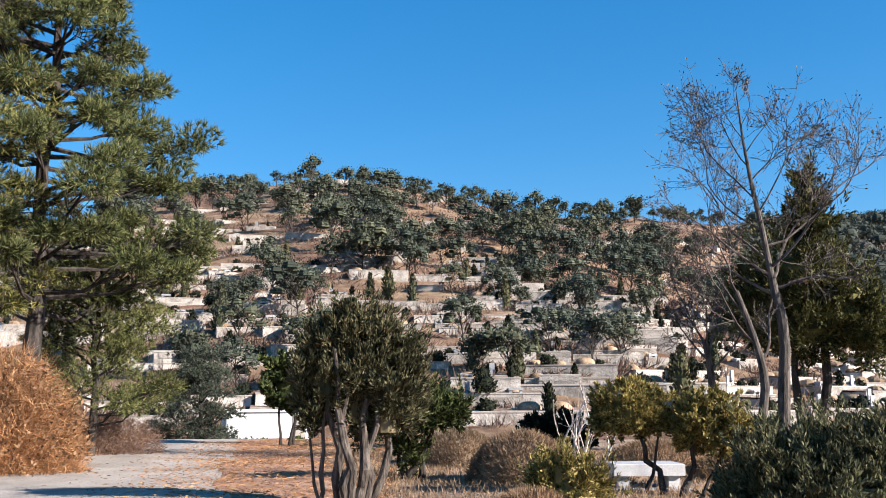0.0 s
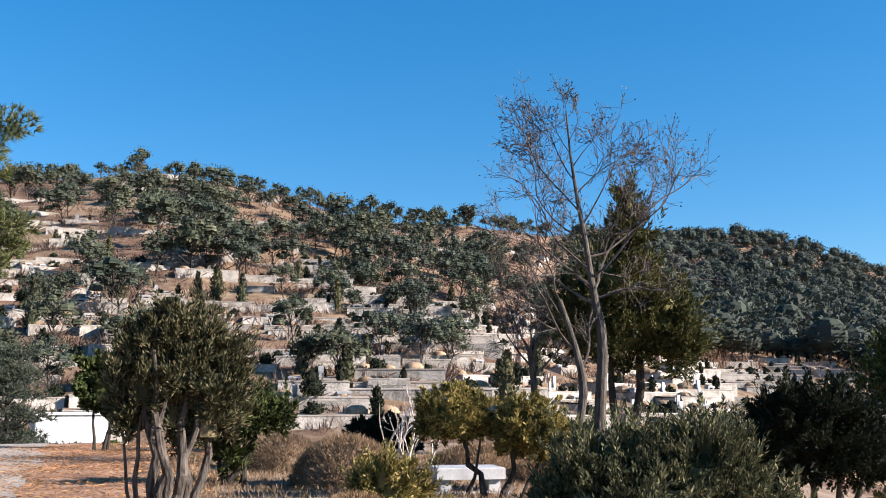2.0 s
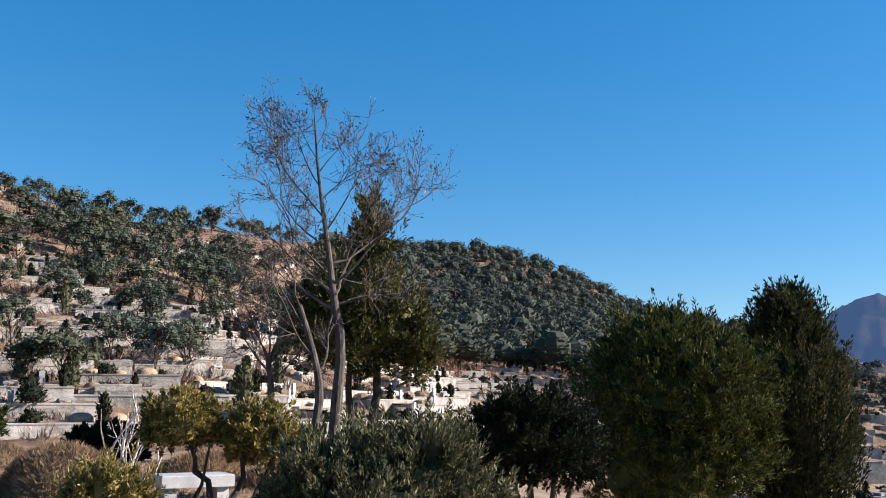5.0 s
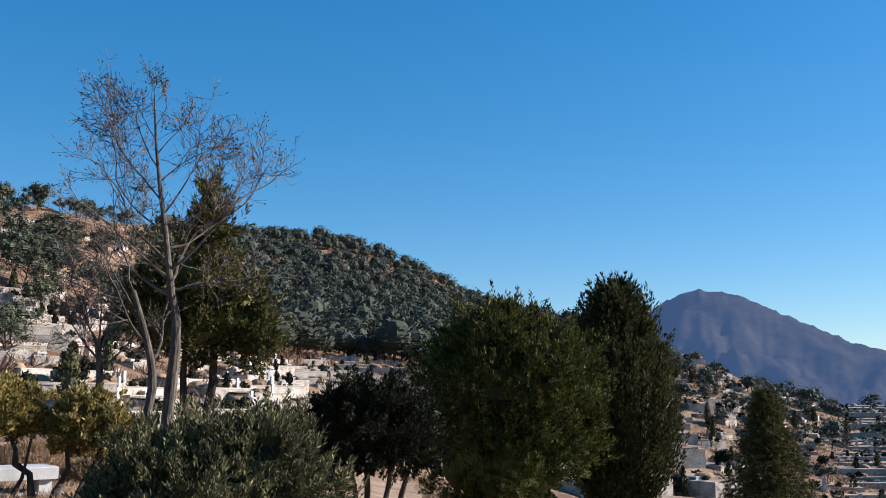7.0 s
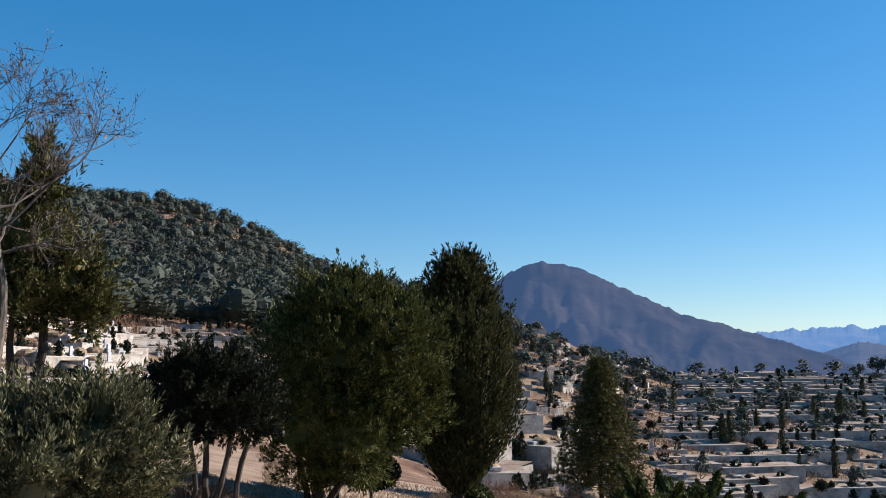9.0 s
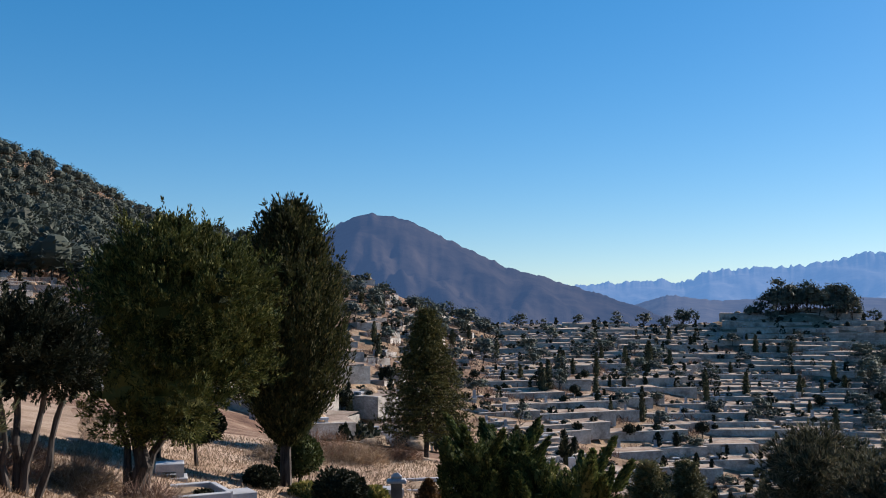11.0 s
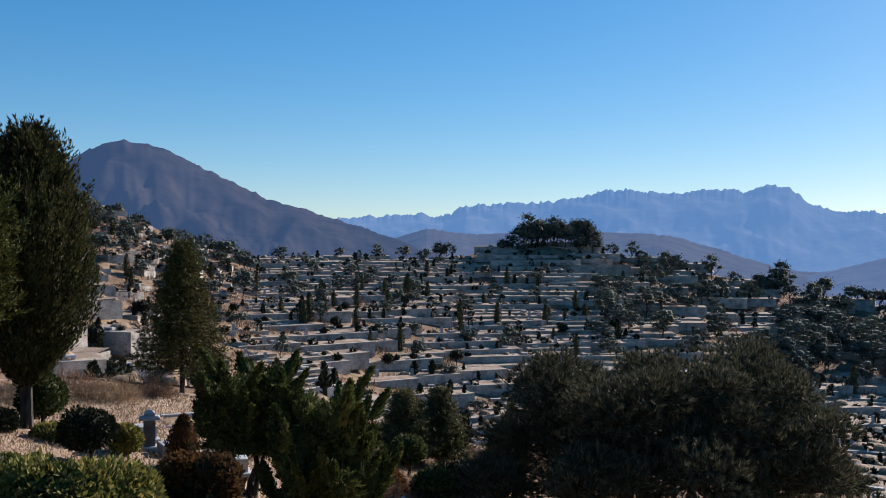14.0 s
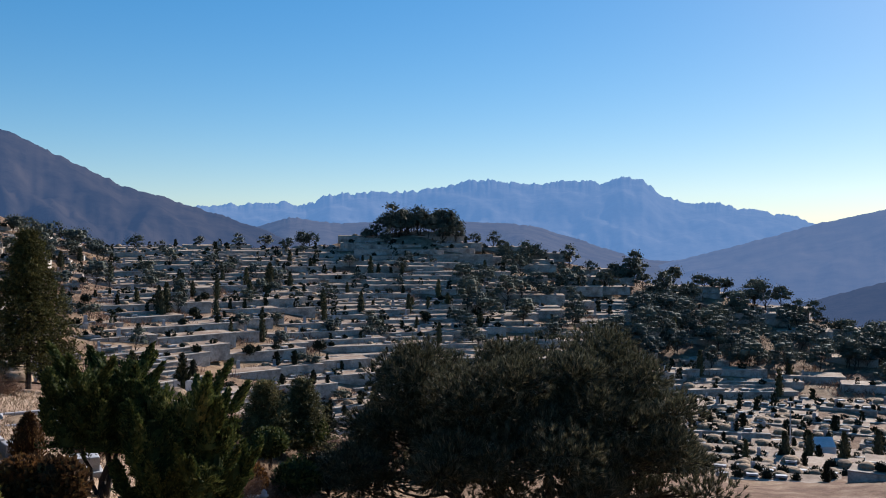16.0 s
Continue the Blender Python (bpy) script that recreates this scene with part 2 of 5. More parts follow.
def tufts(c, d, length, width, count, spread, rng):
    """Needle tufts: thin spikes that fan out round d."""
    n = len(c)
    cc = np.repeat(c, count, 0)
    dd = unit(np.repeat(unit(d), count, 0) + spread * rng.normal(size=(n * count, 3)))
    side = unit(np.cross(dd, rng.normal(size=(n * count, 3)))) * width
    ln = length * rng.uniform(0.6, 1.2, (n * count, 1))
    cc = cc - dd * ln * 0.1
    v = np.stack([cc + side, cc - side, cc + dd * ln], 1)
    return v.reshape(-1, 3), np.arange(n * count * 3).reshape(-1, 3)


def join(geos):
    vs, fs, k = [], [], 0
    for g in geos:
        vs.append(np.asarray(g[0]))
        fs.append(np.asarray(g[1]) + k)
        k += len(g[0])
    return np.concatenate(vs), np.concatenate(fs)


def tube(pts, radii, sides=6):
    """A tapered limb along a line of points."""
    pts = np.asarray(pts, float)
    radii = np.asarray(radii, float)
    d = unit(np.gradient(pts, axis=0))
    ref = np.array([0.31, 0.87, 0.2])
    a = unit(np.cross(d, ref))
    b = np.cross(d, a)
    th = np.linspace(0, 2 * np.pi, sides, endpoint=False)
    ring = (np.cos(th)[None, :, None] * a[:, None] + np.sin(th)[None, :, None] * b[:, None]) * radii[:, None, None]
    v = (pts[:, None] + ring).reshape(-1, 3)
    f = []
    for i in range(len(pts) - 1):
        for j in range(sides):
            k = (j + 1) % sides
            f.append((i * sides + j, i * sides + k, (i + 1) * sides + k, (i + 1) * sides + j))
    return v, np.array(f), True


def wander(start, direction, length, steps, bendy, rng, up=0.0):
    p, d = np.array(start, float), unit(np.array(direction, float))
    out = [p.copy()]
    for _ in range(steps):
        d = unit(d + bendy * rng.normal(size=3) + np.array([0, 0, up]))
        p = p + d * length / steps
        out.append(p.copy())
    return np.array(out)


def branching(start, direction, length, radius, depth, rng, out, tips, bendy=0.16, up=0.05, kids=(3, 5), spread=0.75, shrink=0.62, sides=5):
    """Limbs that divide; collects their tubes and the tips."""
    steps = 5 if depth > 1 else 3
    radius = max(radius, 0.008)
    pts = wander(start, direction, length, steps, bendy, rng, up)
    out.append(tube(pts, np.linspace(radius, radius * (0.5 if depth else 0.3), steps + 1), sides if depth > 1 else 3))
    if depth == 0:
        tips.append((pts[-1], unit(pts[-1] - pts[-2])))
        return
    for i in range(rng.integers(*kids)):
        k = rng.uniform(0.35, 1.0) if i else 1.0
        j = min(int(k * steps), steps - 1)
        p = pts[j] + (pts[j + 1] - pts[j]) * (k * steps - j if k < 1 else 1)
        d0 = unit(pts[j + 1] - pts[j])
        d = unit(d0 + spread * rng.normal(size=3) * (1.0 if i else 0.4))
        branching(p, d, length * shrink * rng.uniform(0.75, 1.2), radius * (0.62 if i == 0 else 0.42), depth - 1, rng, out, tips, bendy, up, kids, spread, shrink, sides)


def blob_points(n, rx, ry, rz, lobes, rng, fill=0.3, flat=0.0):
    """Points and outward ways in the shell of a lumpy crown about the origin."""
    u = unit(rng.normal(size=(n, 3)))
    lump = np.ones(n)
    for _ in range(lobes):
        q = unit(rng.normal(size=3))
        a = rng.uniform(-0.30, 0.26)
        lump += a * np.exp(-(1 - u @ q) * rng.uniform(6, 26))
    rad = lump * (1 - fill * rng.random(n) ** 1.6)
    p = u * rad[:, None] * np.array([rx, ry, rz])
    if flat:
        p[:, 2] = np.where(p[:, 2] < 0, p[:, 2] * flat, p[:, 2])
    return p, unit(u / np.array([rx, ry, rz]))


def box(x0, x1, y0, y1, z0, z1, chamfer=0.0):
    """A box, with its top edges cut back if chamfer is given."""
    c = chamfer
    if not c:
        v = [(x0, y0, z0), (x1, y0, z0), (x1, y1, z0), (x0, y1, z0), (x0, y0, z1), (x1, y0, z1), (x1, y1, z1), (x0, y1, z1)]
        f = [(0, 3, 2, 1), (4, 5, 6, 7), (0, 1, 5, 4), (1, 2, 6, 5), (2, 3, 7, 6), (3, 0, 4, 7)]
    else:
        v = [(x0, y0, z0), (x1, y0, z0), (x1, y1, z0), (x0, y1, z0), (x0, y0, z1 - c), (x1, y0, z1 - c), (x1, y1, z1 - c), (x0, y1, z1 - c),
             (x0 + c, y0 + c, z1), (x1 - c, y0 + c, z1), (x1 - c, y1 - c, z1), (x0 + c, y1 - c, z1)]
        f = [(0, 3, 2, 1), (8, 9, 10, 11)]
        for a in (0, 4):
            f += [(a + i, a + (i + 1) % 4, a + 4 + (i + 1) % 4, a + 4 + i) for i in range(4)]
    return np.array(v, float), np.array(f)


def dome(rx, ry, h, rings=7, seg=18, seed=0):
    """A lumpy grass mound with its foot at z = 0."""
    r = np.random.default_rng(seed)
    v, f = [], []
    wob = r.uniform(0.93, 1.07, seg)
    for i in range(rings):
        a = i / rings * math.pi / 2
        for j in range(seg):
            th = 2 * math.pi * j / seg
            k = math.cos(a) ** 0.8 * (wob[j] if i < rings - 2 else 1)
            v.append((rx * k * math.cos(th), ry * k * math.sin(th), h * math.sin(a) - (0.25 if i == 0 else 0)))
    v += [(rx * 0.03 * math.cos(t), ry * 0.03 * math.sin(t), h) for t in np.linspace(0, 2 * math.pi, seg, endpoint=False)]
    for i in range(rings):
        for j in range(seg):
            k = (j + 1) % seg
            f.append((i * seg + j, i * seg + k, (i + 1) * seg + k, (i + 1) * seg + j))
    return np.array(v), np.array(f), True


# ---- terrain ----
# by azimuth (degrees right of the first view): drop from the path to the near graves, foot and crest of the slopes
KNOTS = [-180, -60, -27, -18, -6, 2, 6, 10, 15, 20, 24, 28, 33, 38, 43, 47, 51, 57, 65, 72, 80, 86, 92, 98, 104, 130, 179]
DROP = [0, 0, 0, 0, 0, 0, 0, 0, 0, 0.2, 0.6, 1.2, 1.9, 2.6, 3.3, 3.6, 3.9, 4.5, 6.0, 7.5, 8.6, 10.0, 12.5, 13.0, 12.0, 4, 0]
FOOT_R = [75, 75, 75, 75, 75, 75, 75, 75, 75, 78, 80, 82, 85, 88, 90, 92, 95, 100, 120, 128, 140, 155, 175, 182, 185, 150, 90]
FOOT_Z = [-2, -2, -2.5, -2.2, -1.5, -0.5, -0.5, -0.5, -0.5, -0.6, -1, -2, -4, -6, -8, -11, -13.5, -16.5, -22, -25, -26.5, -27, -27.5, -27.5, -27.5, -20, -4]
CREST_R = [300, 300, 320, 330, 335, 335, 335, 340, 365, 560, 840, 900, 900, 860, 600, 300, 262, 255, 255, 265, 262, 258, 255, 252, 250, 300, 300]
CREST_E = [3, 6, 8.6, 11.4, 13.4, 11.7, 10.6, 10.8, 10.2, 9.6, 9.5, 9.9, 8.1, 5.3, 4.2, 3.3, 1.7, -0.5, -0.5, -0.2, -0.5, -1.7, -3.0, -4.4, -5.6, -3, 0]
POWER = [1, 1, 1.0, 1.0, 1.0, 1.0, 1.0, 1.1, 1.25, 1.4, 1.43, 1.43, 1.4, 1.38, 1.3, 1.1, 1, 1, 1, 1, 1, 1, 1, 1, 1, 1, 1]


def smooth_knots(az, vals):
    s = 0.0
    for o in (-2.0, 0.0, 2.0):
        s = s + np.interp(az + o, KNOTS, vals, period=360) / 3
    return s


def height(x, y):
    """Ground level at a place; arrays allowed."""
    x, y = np.asarray(x, float), np.asarray(y, float)
    r = np.hypot(x, y)
    az = np.degrees(np.arctan2(x, y))
    drop, fr, fz = smooth_knots(az, DROP), smooth_knots(az, FOOT_R), smooth_knots(az, FOOT_Z)
    cr, pw = smooth_knots(az, CREST_R), smooth_knots(az, POWER)
    cz = EYE + cr * np.tan(np.radians(smooth_knots(az, CREST_E)))
    b = np.clip((r - 6) / 12, 0, 1)
    near = -drop * b * b * (3 - 2 * b) - 0.005 * drop * np.maximum(r - 18, 0) - 0.25 * np.maximum(r - 44, 0) * (drop < 0.5)
    t = np.clip((r - 44) / np.maximum(fr - 44, 1), 0, 1)
    t = t * t * (3 - 2 * t)
    z = near * (1 - t) + fz * t
    u = np.clip((r - fr) / (cr - fr), 0, 1)
    hill = fz + (cz - fz) * u ** pw
    z = np.where(r > fr, hill, z)
    past = np.maximum(r - cr, 0)
    z = np.where(past > 0, np.maximum(cz - 0.0012 * past ** 2 - 0.05 * past, -60.0 + 0 * past), z)
    rough = np.clip((r - 50) / 80, 0, 1) * np.clip((900 - r) / 300, 0, 1)
    z = z + rough * (1.1 * np.sin(x * 0.071 + 1.3 * np.sin(y * 0.043)) * np.sin(y * 0.063 + 1.1 * np.sin(x * 0.037)) + 0.35 * np.sin(x * 0.31 + 2 * np.sin(y * 0.17)) * np.sin(y * 0.27))
    z = z + 0.05 * np.sin(x * 0.9 + np.sin(y * 0.7)) * np.sin(y * 0.8 + 0.5)
    # knoll with the pine grove
    kx, ky = 262 * math.sin(radians(75.6)), 262 * math.cos(radians(75.6))
    return z + 4.0 * np.exp(-((x - kx) ** 2 + (y - ky) ** 2) / (2 * 11.0 ** 2))


def polar(az, r):
    return r * math.sin(radians(az)), r * math.cos(radians(az))


def ground_at(az, r, sink=0.0):
    x, y = polar(az, r)
    return (x, y, float(height(x, y)) - sink)


def make_ground():
    azs = np.concatenate([np.arange(-34, 112, 0.4), np.arange(112, 326, 3.0)])
    rs = np.concatenate([[0.5], np.geomspace(1.5, 60, 75), np.arange(62, 300, 2.2), np.arange(300, 960, 7.0), np.geomspace(970, 4700, 20)])
    A, R = np.meshgrid(np.radians(azs), rs, indexing="ij")
    X, Y = R * np.sin(A), R * np.cos(A)
    Z = height(X, Y)
    v = np.stack([X, Y, Z], -1).reshape(-1, 3)
    na, nr = len(azs), len(rs)
    i, j = np.meshgrid(np.arange(na), np.arange(nr - 1), indexing="ij")
    i2 = (i + 1) % na
    f = np.stack([i * nr + j, i * nr + j + 1, i2 * nr + j + 1, i2 * nr + j], -1).reshape(-1, 4)
    ob = part("ground", (v, f, True), M_GROUND)
    tagged(ob, "brown winter hillsides with dry grass and earth", "ground", kind="structure")


make_ground()


def sheet(name, label, x_left, x_right, y0, y1, material, lift, nx=24, ny=90, ragged=0.3, fade=0.0):
    """A strip of ground cover that lies on the terrain, with uneven edges."""
    ys = np.linspace(y0, y1, ny)
    v = []
    for k, yy in enumerate(ys):
        a = x_left(yy) + ragged * (math.sin(yy * 1.3) * 0.5 + math.sin(yy * 0.53 + 1) * 0.6)
        b = x_right(yy) + ragged * (math.sin(yy * 1.1 + 2) * 0.5 + math.sin(yy * 0.47) * 0.6)
        for xx in np.linspace(a, b, nx):
            v.append((xx, yy, float(height(xx, yy)) + lift))
    f = [(j * nx + i, j * nx + i + 1, (j + 1) * nx + i + 1, (j + 1) * nx + i) for j in range(ny - 1) for i in range(nx - 1)]
    return tagged(part(name, (np.array(v), np.array(f), True), material), label, name.replace("_", " "), kind="structure")


def road_right(y):
    return -0.7 - 0.195 * y


sheet("pine_litter", "rust-brown fallen pine needles beside the gravel road", lambda y: road_right(y) - 9.5, lambda y: road_right(y) + 3.4 - 0.03 * y, -12, 46, M_LITTER, 0.02)
sheet("lawn", "dry tan grass among the upper grave mounds", lambda y: -0.05 * y, lambda y: 0.67 * y, 7, 40, M_DRYGRASS, 0.03, 40, 70)
sheet("lawn", "dry straw-coloured grass terrace of the lower graves", lambda y: 0.69 * y + 0.5, lambda y: min(1.75 * y, math.sqrt(max(45.0 ** 2 - y * y, 1))), 9, 35, M_DRYGRASS, 0.03, 50, 70)
sheet("bare_soil", "pale bare soil and rubble below the lower graves", lambda y: max(1.08 * y, math.sqrt(max(50.0 ** 2 - y * y, 1))), lambda y: min(2.1 * y, math.sqrt(max(96.0 ** 2 - y * y, 1))), 22, 64, M_PALE_SOIL, 0.10, 60, 60, 0.8)
sheet("road", "pale gravel road with needles along its edges", lambda y: road_right(y) - 5.3, road_right, -14, 47, M_ROAD, 0.045)


def ridge(name, label, crest_r, foot_r, foot_z, knots, jag, material, seed, rows=30, step=0.12, spur=0.12):
    """A mountain range: a crest line by azimuth and elevation, with spurs running down to its foot."""
    a0, a1 = knots[0][0], knots[-1][0]
    azs = np.arange(a0, a1 + step, step)
    el = np.interp(azs, [k[0] for k in knots], [k[1] for k in knots])
    noise.seed_set(seed)
    v = []
    for a, e in zip(azs, el):
        e2 = e + jag * (noise.fractal(Vector((a * 0.9, seed, 0)), 1.0, 2.0, 6) + 0.8 * noise.noise(Vector((a * 3.1, seed, 3))) + 0.5 * noise.noise(Vector((a * 8, seed, 3))))
        top = EYE + crest_r * math.tan(radians(e))
        tip = EYE + crest_r * math.tan(radians(e2)) - top
        for k in range(rows):
            u = k / (rows - 3)
            if k >= rows - 2:
                r, z = crest_r * (1.0 + 0.06 * (k - rows + 3)), top + tip - (k - rows + 3) * 0.12 * (top - foot_z)
            else:
                r = foot_r + (crest_r - foot_r) * u
                n = noise.fractal(Vector((a * 0.30 + 0.9 * u, u * 3.5, seed)), 1.0, 2.0, 4)
                z = foot_z + (top - foot_z) * (u ** 1.15 + spur * n * math.sin(math.pi * min(u, 1)) ** 0.8) + tip * u ** 12
            v.append((r * math.sin(radians(a)), r * math.cos(radians(a)), z))
    n = len(azs)
    f = [(i * rows + j, i * rows + j + 1, (i + 1) * rows + j + 1, (i + 1) * rows + j) for i in range(n - 1) for j in range(rows - 1)]
    return tagged(part(name, (np.array(v), np.array(f), True), material), label, "mountain", kind="structure")


ridge("backdrop_mountain", "bare brown mountain under painted blue haze", 1500, 760, -60,
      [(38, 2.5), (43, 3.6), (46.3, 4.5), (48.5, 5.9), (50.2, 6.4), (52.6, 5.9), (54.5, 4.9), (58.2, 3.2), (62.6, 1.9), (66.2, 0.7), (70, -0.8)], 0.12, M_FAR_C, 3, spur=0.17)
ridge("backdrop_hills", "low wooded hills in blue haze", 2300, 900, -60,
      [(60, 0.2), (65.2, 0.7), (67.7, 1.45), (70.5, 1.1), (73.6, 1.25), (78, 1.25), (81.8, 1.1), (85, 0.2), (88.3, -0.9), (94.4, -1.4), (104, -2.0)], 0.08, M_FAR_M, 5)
ridge("backdrop_range", "jagged mountain range on the horizon, pale blue with painted haze", 4300, 2900, -60,
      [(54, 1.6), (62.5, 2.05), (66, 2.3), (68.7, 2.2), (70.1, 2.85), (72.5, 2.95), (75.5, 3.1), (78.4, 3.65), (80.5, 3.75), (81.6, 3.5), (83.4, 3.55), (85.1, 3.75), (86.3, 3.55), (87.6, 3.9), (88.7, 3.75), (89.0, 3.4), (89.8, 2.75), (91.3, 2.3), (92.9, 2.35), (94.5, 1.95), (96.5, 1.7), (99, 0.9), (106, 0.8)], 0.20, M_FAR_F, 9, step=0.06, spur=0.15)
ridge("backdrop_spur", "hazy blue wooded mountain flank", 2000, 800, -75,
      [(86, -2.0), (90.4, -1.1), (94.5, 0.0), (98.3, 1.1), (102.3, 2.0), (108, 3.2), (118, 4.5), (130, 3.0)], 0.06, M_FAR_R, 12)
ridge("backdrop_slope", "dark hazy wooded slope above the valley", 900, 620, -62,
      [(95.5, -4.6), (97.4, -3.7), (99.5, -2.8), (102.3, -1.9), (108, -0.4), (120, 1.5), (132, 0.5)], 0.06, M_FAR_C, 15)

# ---- trees and shrubs ----


def pine_geo(h, spread, seed, leaf=0.36, pads=15, per=60, bare=0.42, puff=0.42, squash=0.72):
    """Red pine: a bent trunk, rising limbs and a rounded crown of needle clumps."""
    r = np.random.default_rng(seed)
    trunk = wander((0, 0, -0.6), (r.normal() * 0.2, r.normal() * 0.2, 1), h * 0.9 + 0.6, 8, 0.13, r, 0.25)
    wood = [tube(trunk, np.linspace(0.016 * h + 0.04, 0.03, 9), 6)[:2]]
    pos, ways, cores = [], [], []
    for i in range(pads):
        k = (i + 0.5) / pads
        th = i * 2.4 + r.normal() * 0.4
        reach = spread * math.sqrt(max(1.0 - k ** 2.2, 0.0)) * r.uniform(0.5, 0.95)
        j = min(int((bare - 0.1 + 0.55 * k) * 8), 7)
        base = trunk[j]
        c = np.array([trunk[-1][0] * k, trunk[-1][1] * k, 0]) + [math.cos(th) * reach, math.sin(th) * reach, h * (bare + (0.93 - bare) * (0.25 + 0.75 * k)) + 0.06 * h * r.normal()]
        wood.append(tube(np.array([base, (base + c) / 2 + [0, 0, -0.06 * reach], c]), [0.010 * h, 0.007 * h, 0.02], 4)[:2])
        s = spread * puff * r.uniform(0.7, 1.25)
        p, w = blob_points(per, s, s, s * squash, 4, r, 0.35, 0.6)
        pos.append(p + c)
        ways.append(w)
        lump = dome(s * 0.55, s * 0.55, s * squash * 0.55, 2, 6, int(r.integers(1, 999)))
        low = (lump[0] * [1, 1, -0.5], lump[1][:, ::-1])
        cores += [(lump[0] * [1, 1, 0.9] + c, lump[1]), (low[0] + c, low[1])]
    pos, ways = np.concatenate(pos), np.concatenate(ways)
    ways = ways + [0, 0, 0.4] + 0.7 * r.normal(size=ways.shape)
    return join(wood), join([sprays(pos, ways, leaf, leaf * 0.3, r), *cores])


def column_geo(h, w, seed, leaf, n, low=0.0):
    """Column cypress or juniper: a pointed, feathery crown."""
    r = np.random.default_rng(seed)
    u = r.random(n) ** 0.85
    egg = lambda q: np.interp(q, (0, 0.06, 0.14, 0.28, 0.42, 0.6, 0.78, 0.9, 1.0), (0.14, 0.36, 0.62, 0.90, 1.0, 0.93, 0.72, 0.50, 0.16))
    prof = egg(u) if low > 1.3 else np.sin(np.pi * np.clip(0.16 + 0.84 * u, 0, 1)) ** 0.62 * (1 - 0.35 * u)
    th = r.random(n) * 2 * np.pi
    lump = 1 + 0.13 * np.sin(th * 3 + u * 9) + 0.12 * np.sin(th * 5 - u * 17) + 0.10 * r.normal(size=n)
    rad = 0.5 * w * prof * lump * (1 - 0.5 * r.random(n) ** 2.5)
    p = np.stack([rad * np.cos(th), rad * np.sin(th), low + u * (h - low)], 1)
    d = np.stack([np.cos(th) * 0.55, np.sin(th) * 0.55, np.full(n, 1.0)], 1) + 0.3 * r.normal(size=(n, 3))
    wood = tube(wander((0, 0, -0.4), (0, 0, 1), h * 0.8, 5, 0.03, r), np.linspace(0.05 * w + 0.05, 0.03, 6), 7)
    if n < 1000:
        k = np.array([0.02, 0.15, 0.35, 0.6, 0.8, 0.95])
        core = tube(np.stack([0 * k, 0 * k, low + k * (h - low)], 1), 0.42 * w * np.sin(np.pi * (0.16 + 0.8 * k)) ** 0.62 * (1 - 0.35 * k), 8)
        return wood[:2], join([sprays(p, d, leaf, leaf * 0.3, r), core[:2]])
    k = np.array([0.03, 0.12, 0.3, 0.5, 0.7, 0.85, 0.96])
    core = tube(np.stack([0.06 * np.sin(9 * k), 0 * k, low + k * (h - low)], 1), 0.36 * w * egg(k), 12)
    return wood[:2], join([sprays(p, d, leaf, leaf * 0.16, r), core[:2]])


def plumes(c, d, length, width, leaf, count, r):
    """Feathery shoots: sprays set along short axes."""
    n = len(c)
    d = unit(d)
    t = r.random((n, count, 1)) ** 0.8
    side = r.normal(size=(n, count, 3)) * width * (1 - t)
    p = c[:, None] + d[:, None] * t * length * r.uniform(0.6, 1.3, (n, 1, 1)) + side
    w = d[:, None] * 1.2 + unit(side + 1e-6) * 0.6 + 0.3 * r.normal(size=(n, count, 3))
    return sprays(p.reshape(-1, 3), w.reshape(-1, 3), leaf, leaf * 0.14, r)


def ball_geo(rx, rz, seed, leaf, n, stem=0.0):
    r = np.random.default_rng(seed)
    p, d = blob_points(n, rx, rx, rz, 10, r, 0.35, 0.8)
    p[:, 2] += rz * 0.75 + stem
    wood = tube(wander((0, 0, -0.2), (0.1, 0.05, 1), stem + rz, 4, 0.08, r), np.linspace(0.06 + 0.03 * rx, 0.03, 5), 6)
    core = dome(rx * 0.82, rx * 0.82, rz * 0.9, 4, 9, seed)
    under = (core[0] * [1, 1, -0.7], core[1][:, ::-1])
    lift = [0, 0, rz * 0.75 + stem]
    leaves = sprays(p, d + [0, 0, 0.4] + 0.5 * r.normal(size=d.shape), leaf, leaf * 0.35, r)
    return wood[:2], join([leaves, (core[0] + lift, core[1]), (under[0] + lift, under[1])])


def bush_geo(rx, rz, seed, n=260):
    """Winter brush: thin bare stems that fan out."""
    r = np.random.default_rng(seed)
    p = np.stack([r.normal(size=n) * rx * 0.4, r.normal(size=n) * rx * 0.4, np.zeros(n)], 1)
    d = np.stack([p[:, 0] * 0.8 / rx, p[:, 1] * 0.8 / rx, np.ones(n)], 1) + 0.35 * r.normal(size=(n, 3))
    return sprays(p, d, rz, 0.05, r)


def tree(name, label, category, geo, leaf, bark, at, turn=0.0, group="", lean=0.0, crown="crown"):
    ob = thing(name, label, category, at, turn, group)
    if lean:
        ob.matrix_basis = ob.matrix_basis @ pose(0, 0, 0, lean, 0, 0)
    if isinstance(geo[0], list):
        for i, g in enumerate(geo[0]):
            part("stem" if i else "trunk", g, bark, ob)
    else:
        part("trunk", geo[0], bark, ob)
    part(crown, geo[1], leaf, ob)
    return ob


def copy_scaled(src, at, turn, s):
    ob = copy_thing(src, pose(*at, 0, 0, turn))
    ob.scale = (s, s, s)
    return ob


# ---- graves on the slopes ----


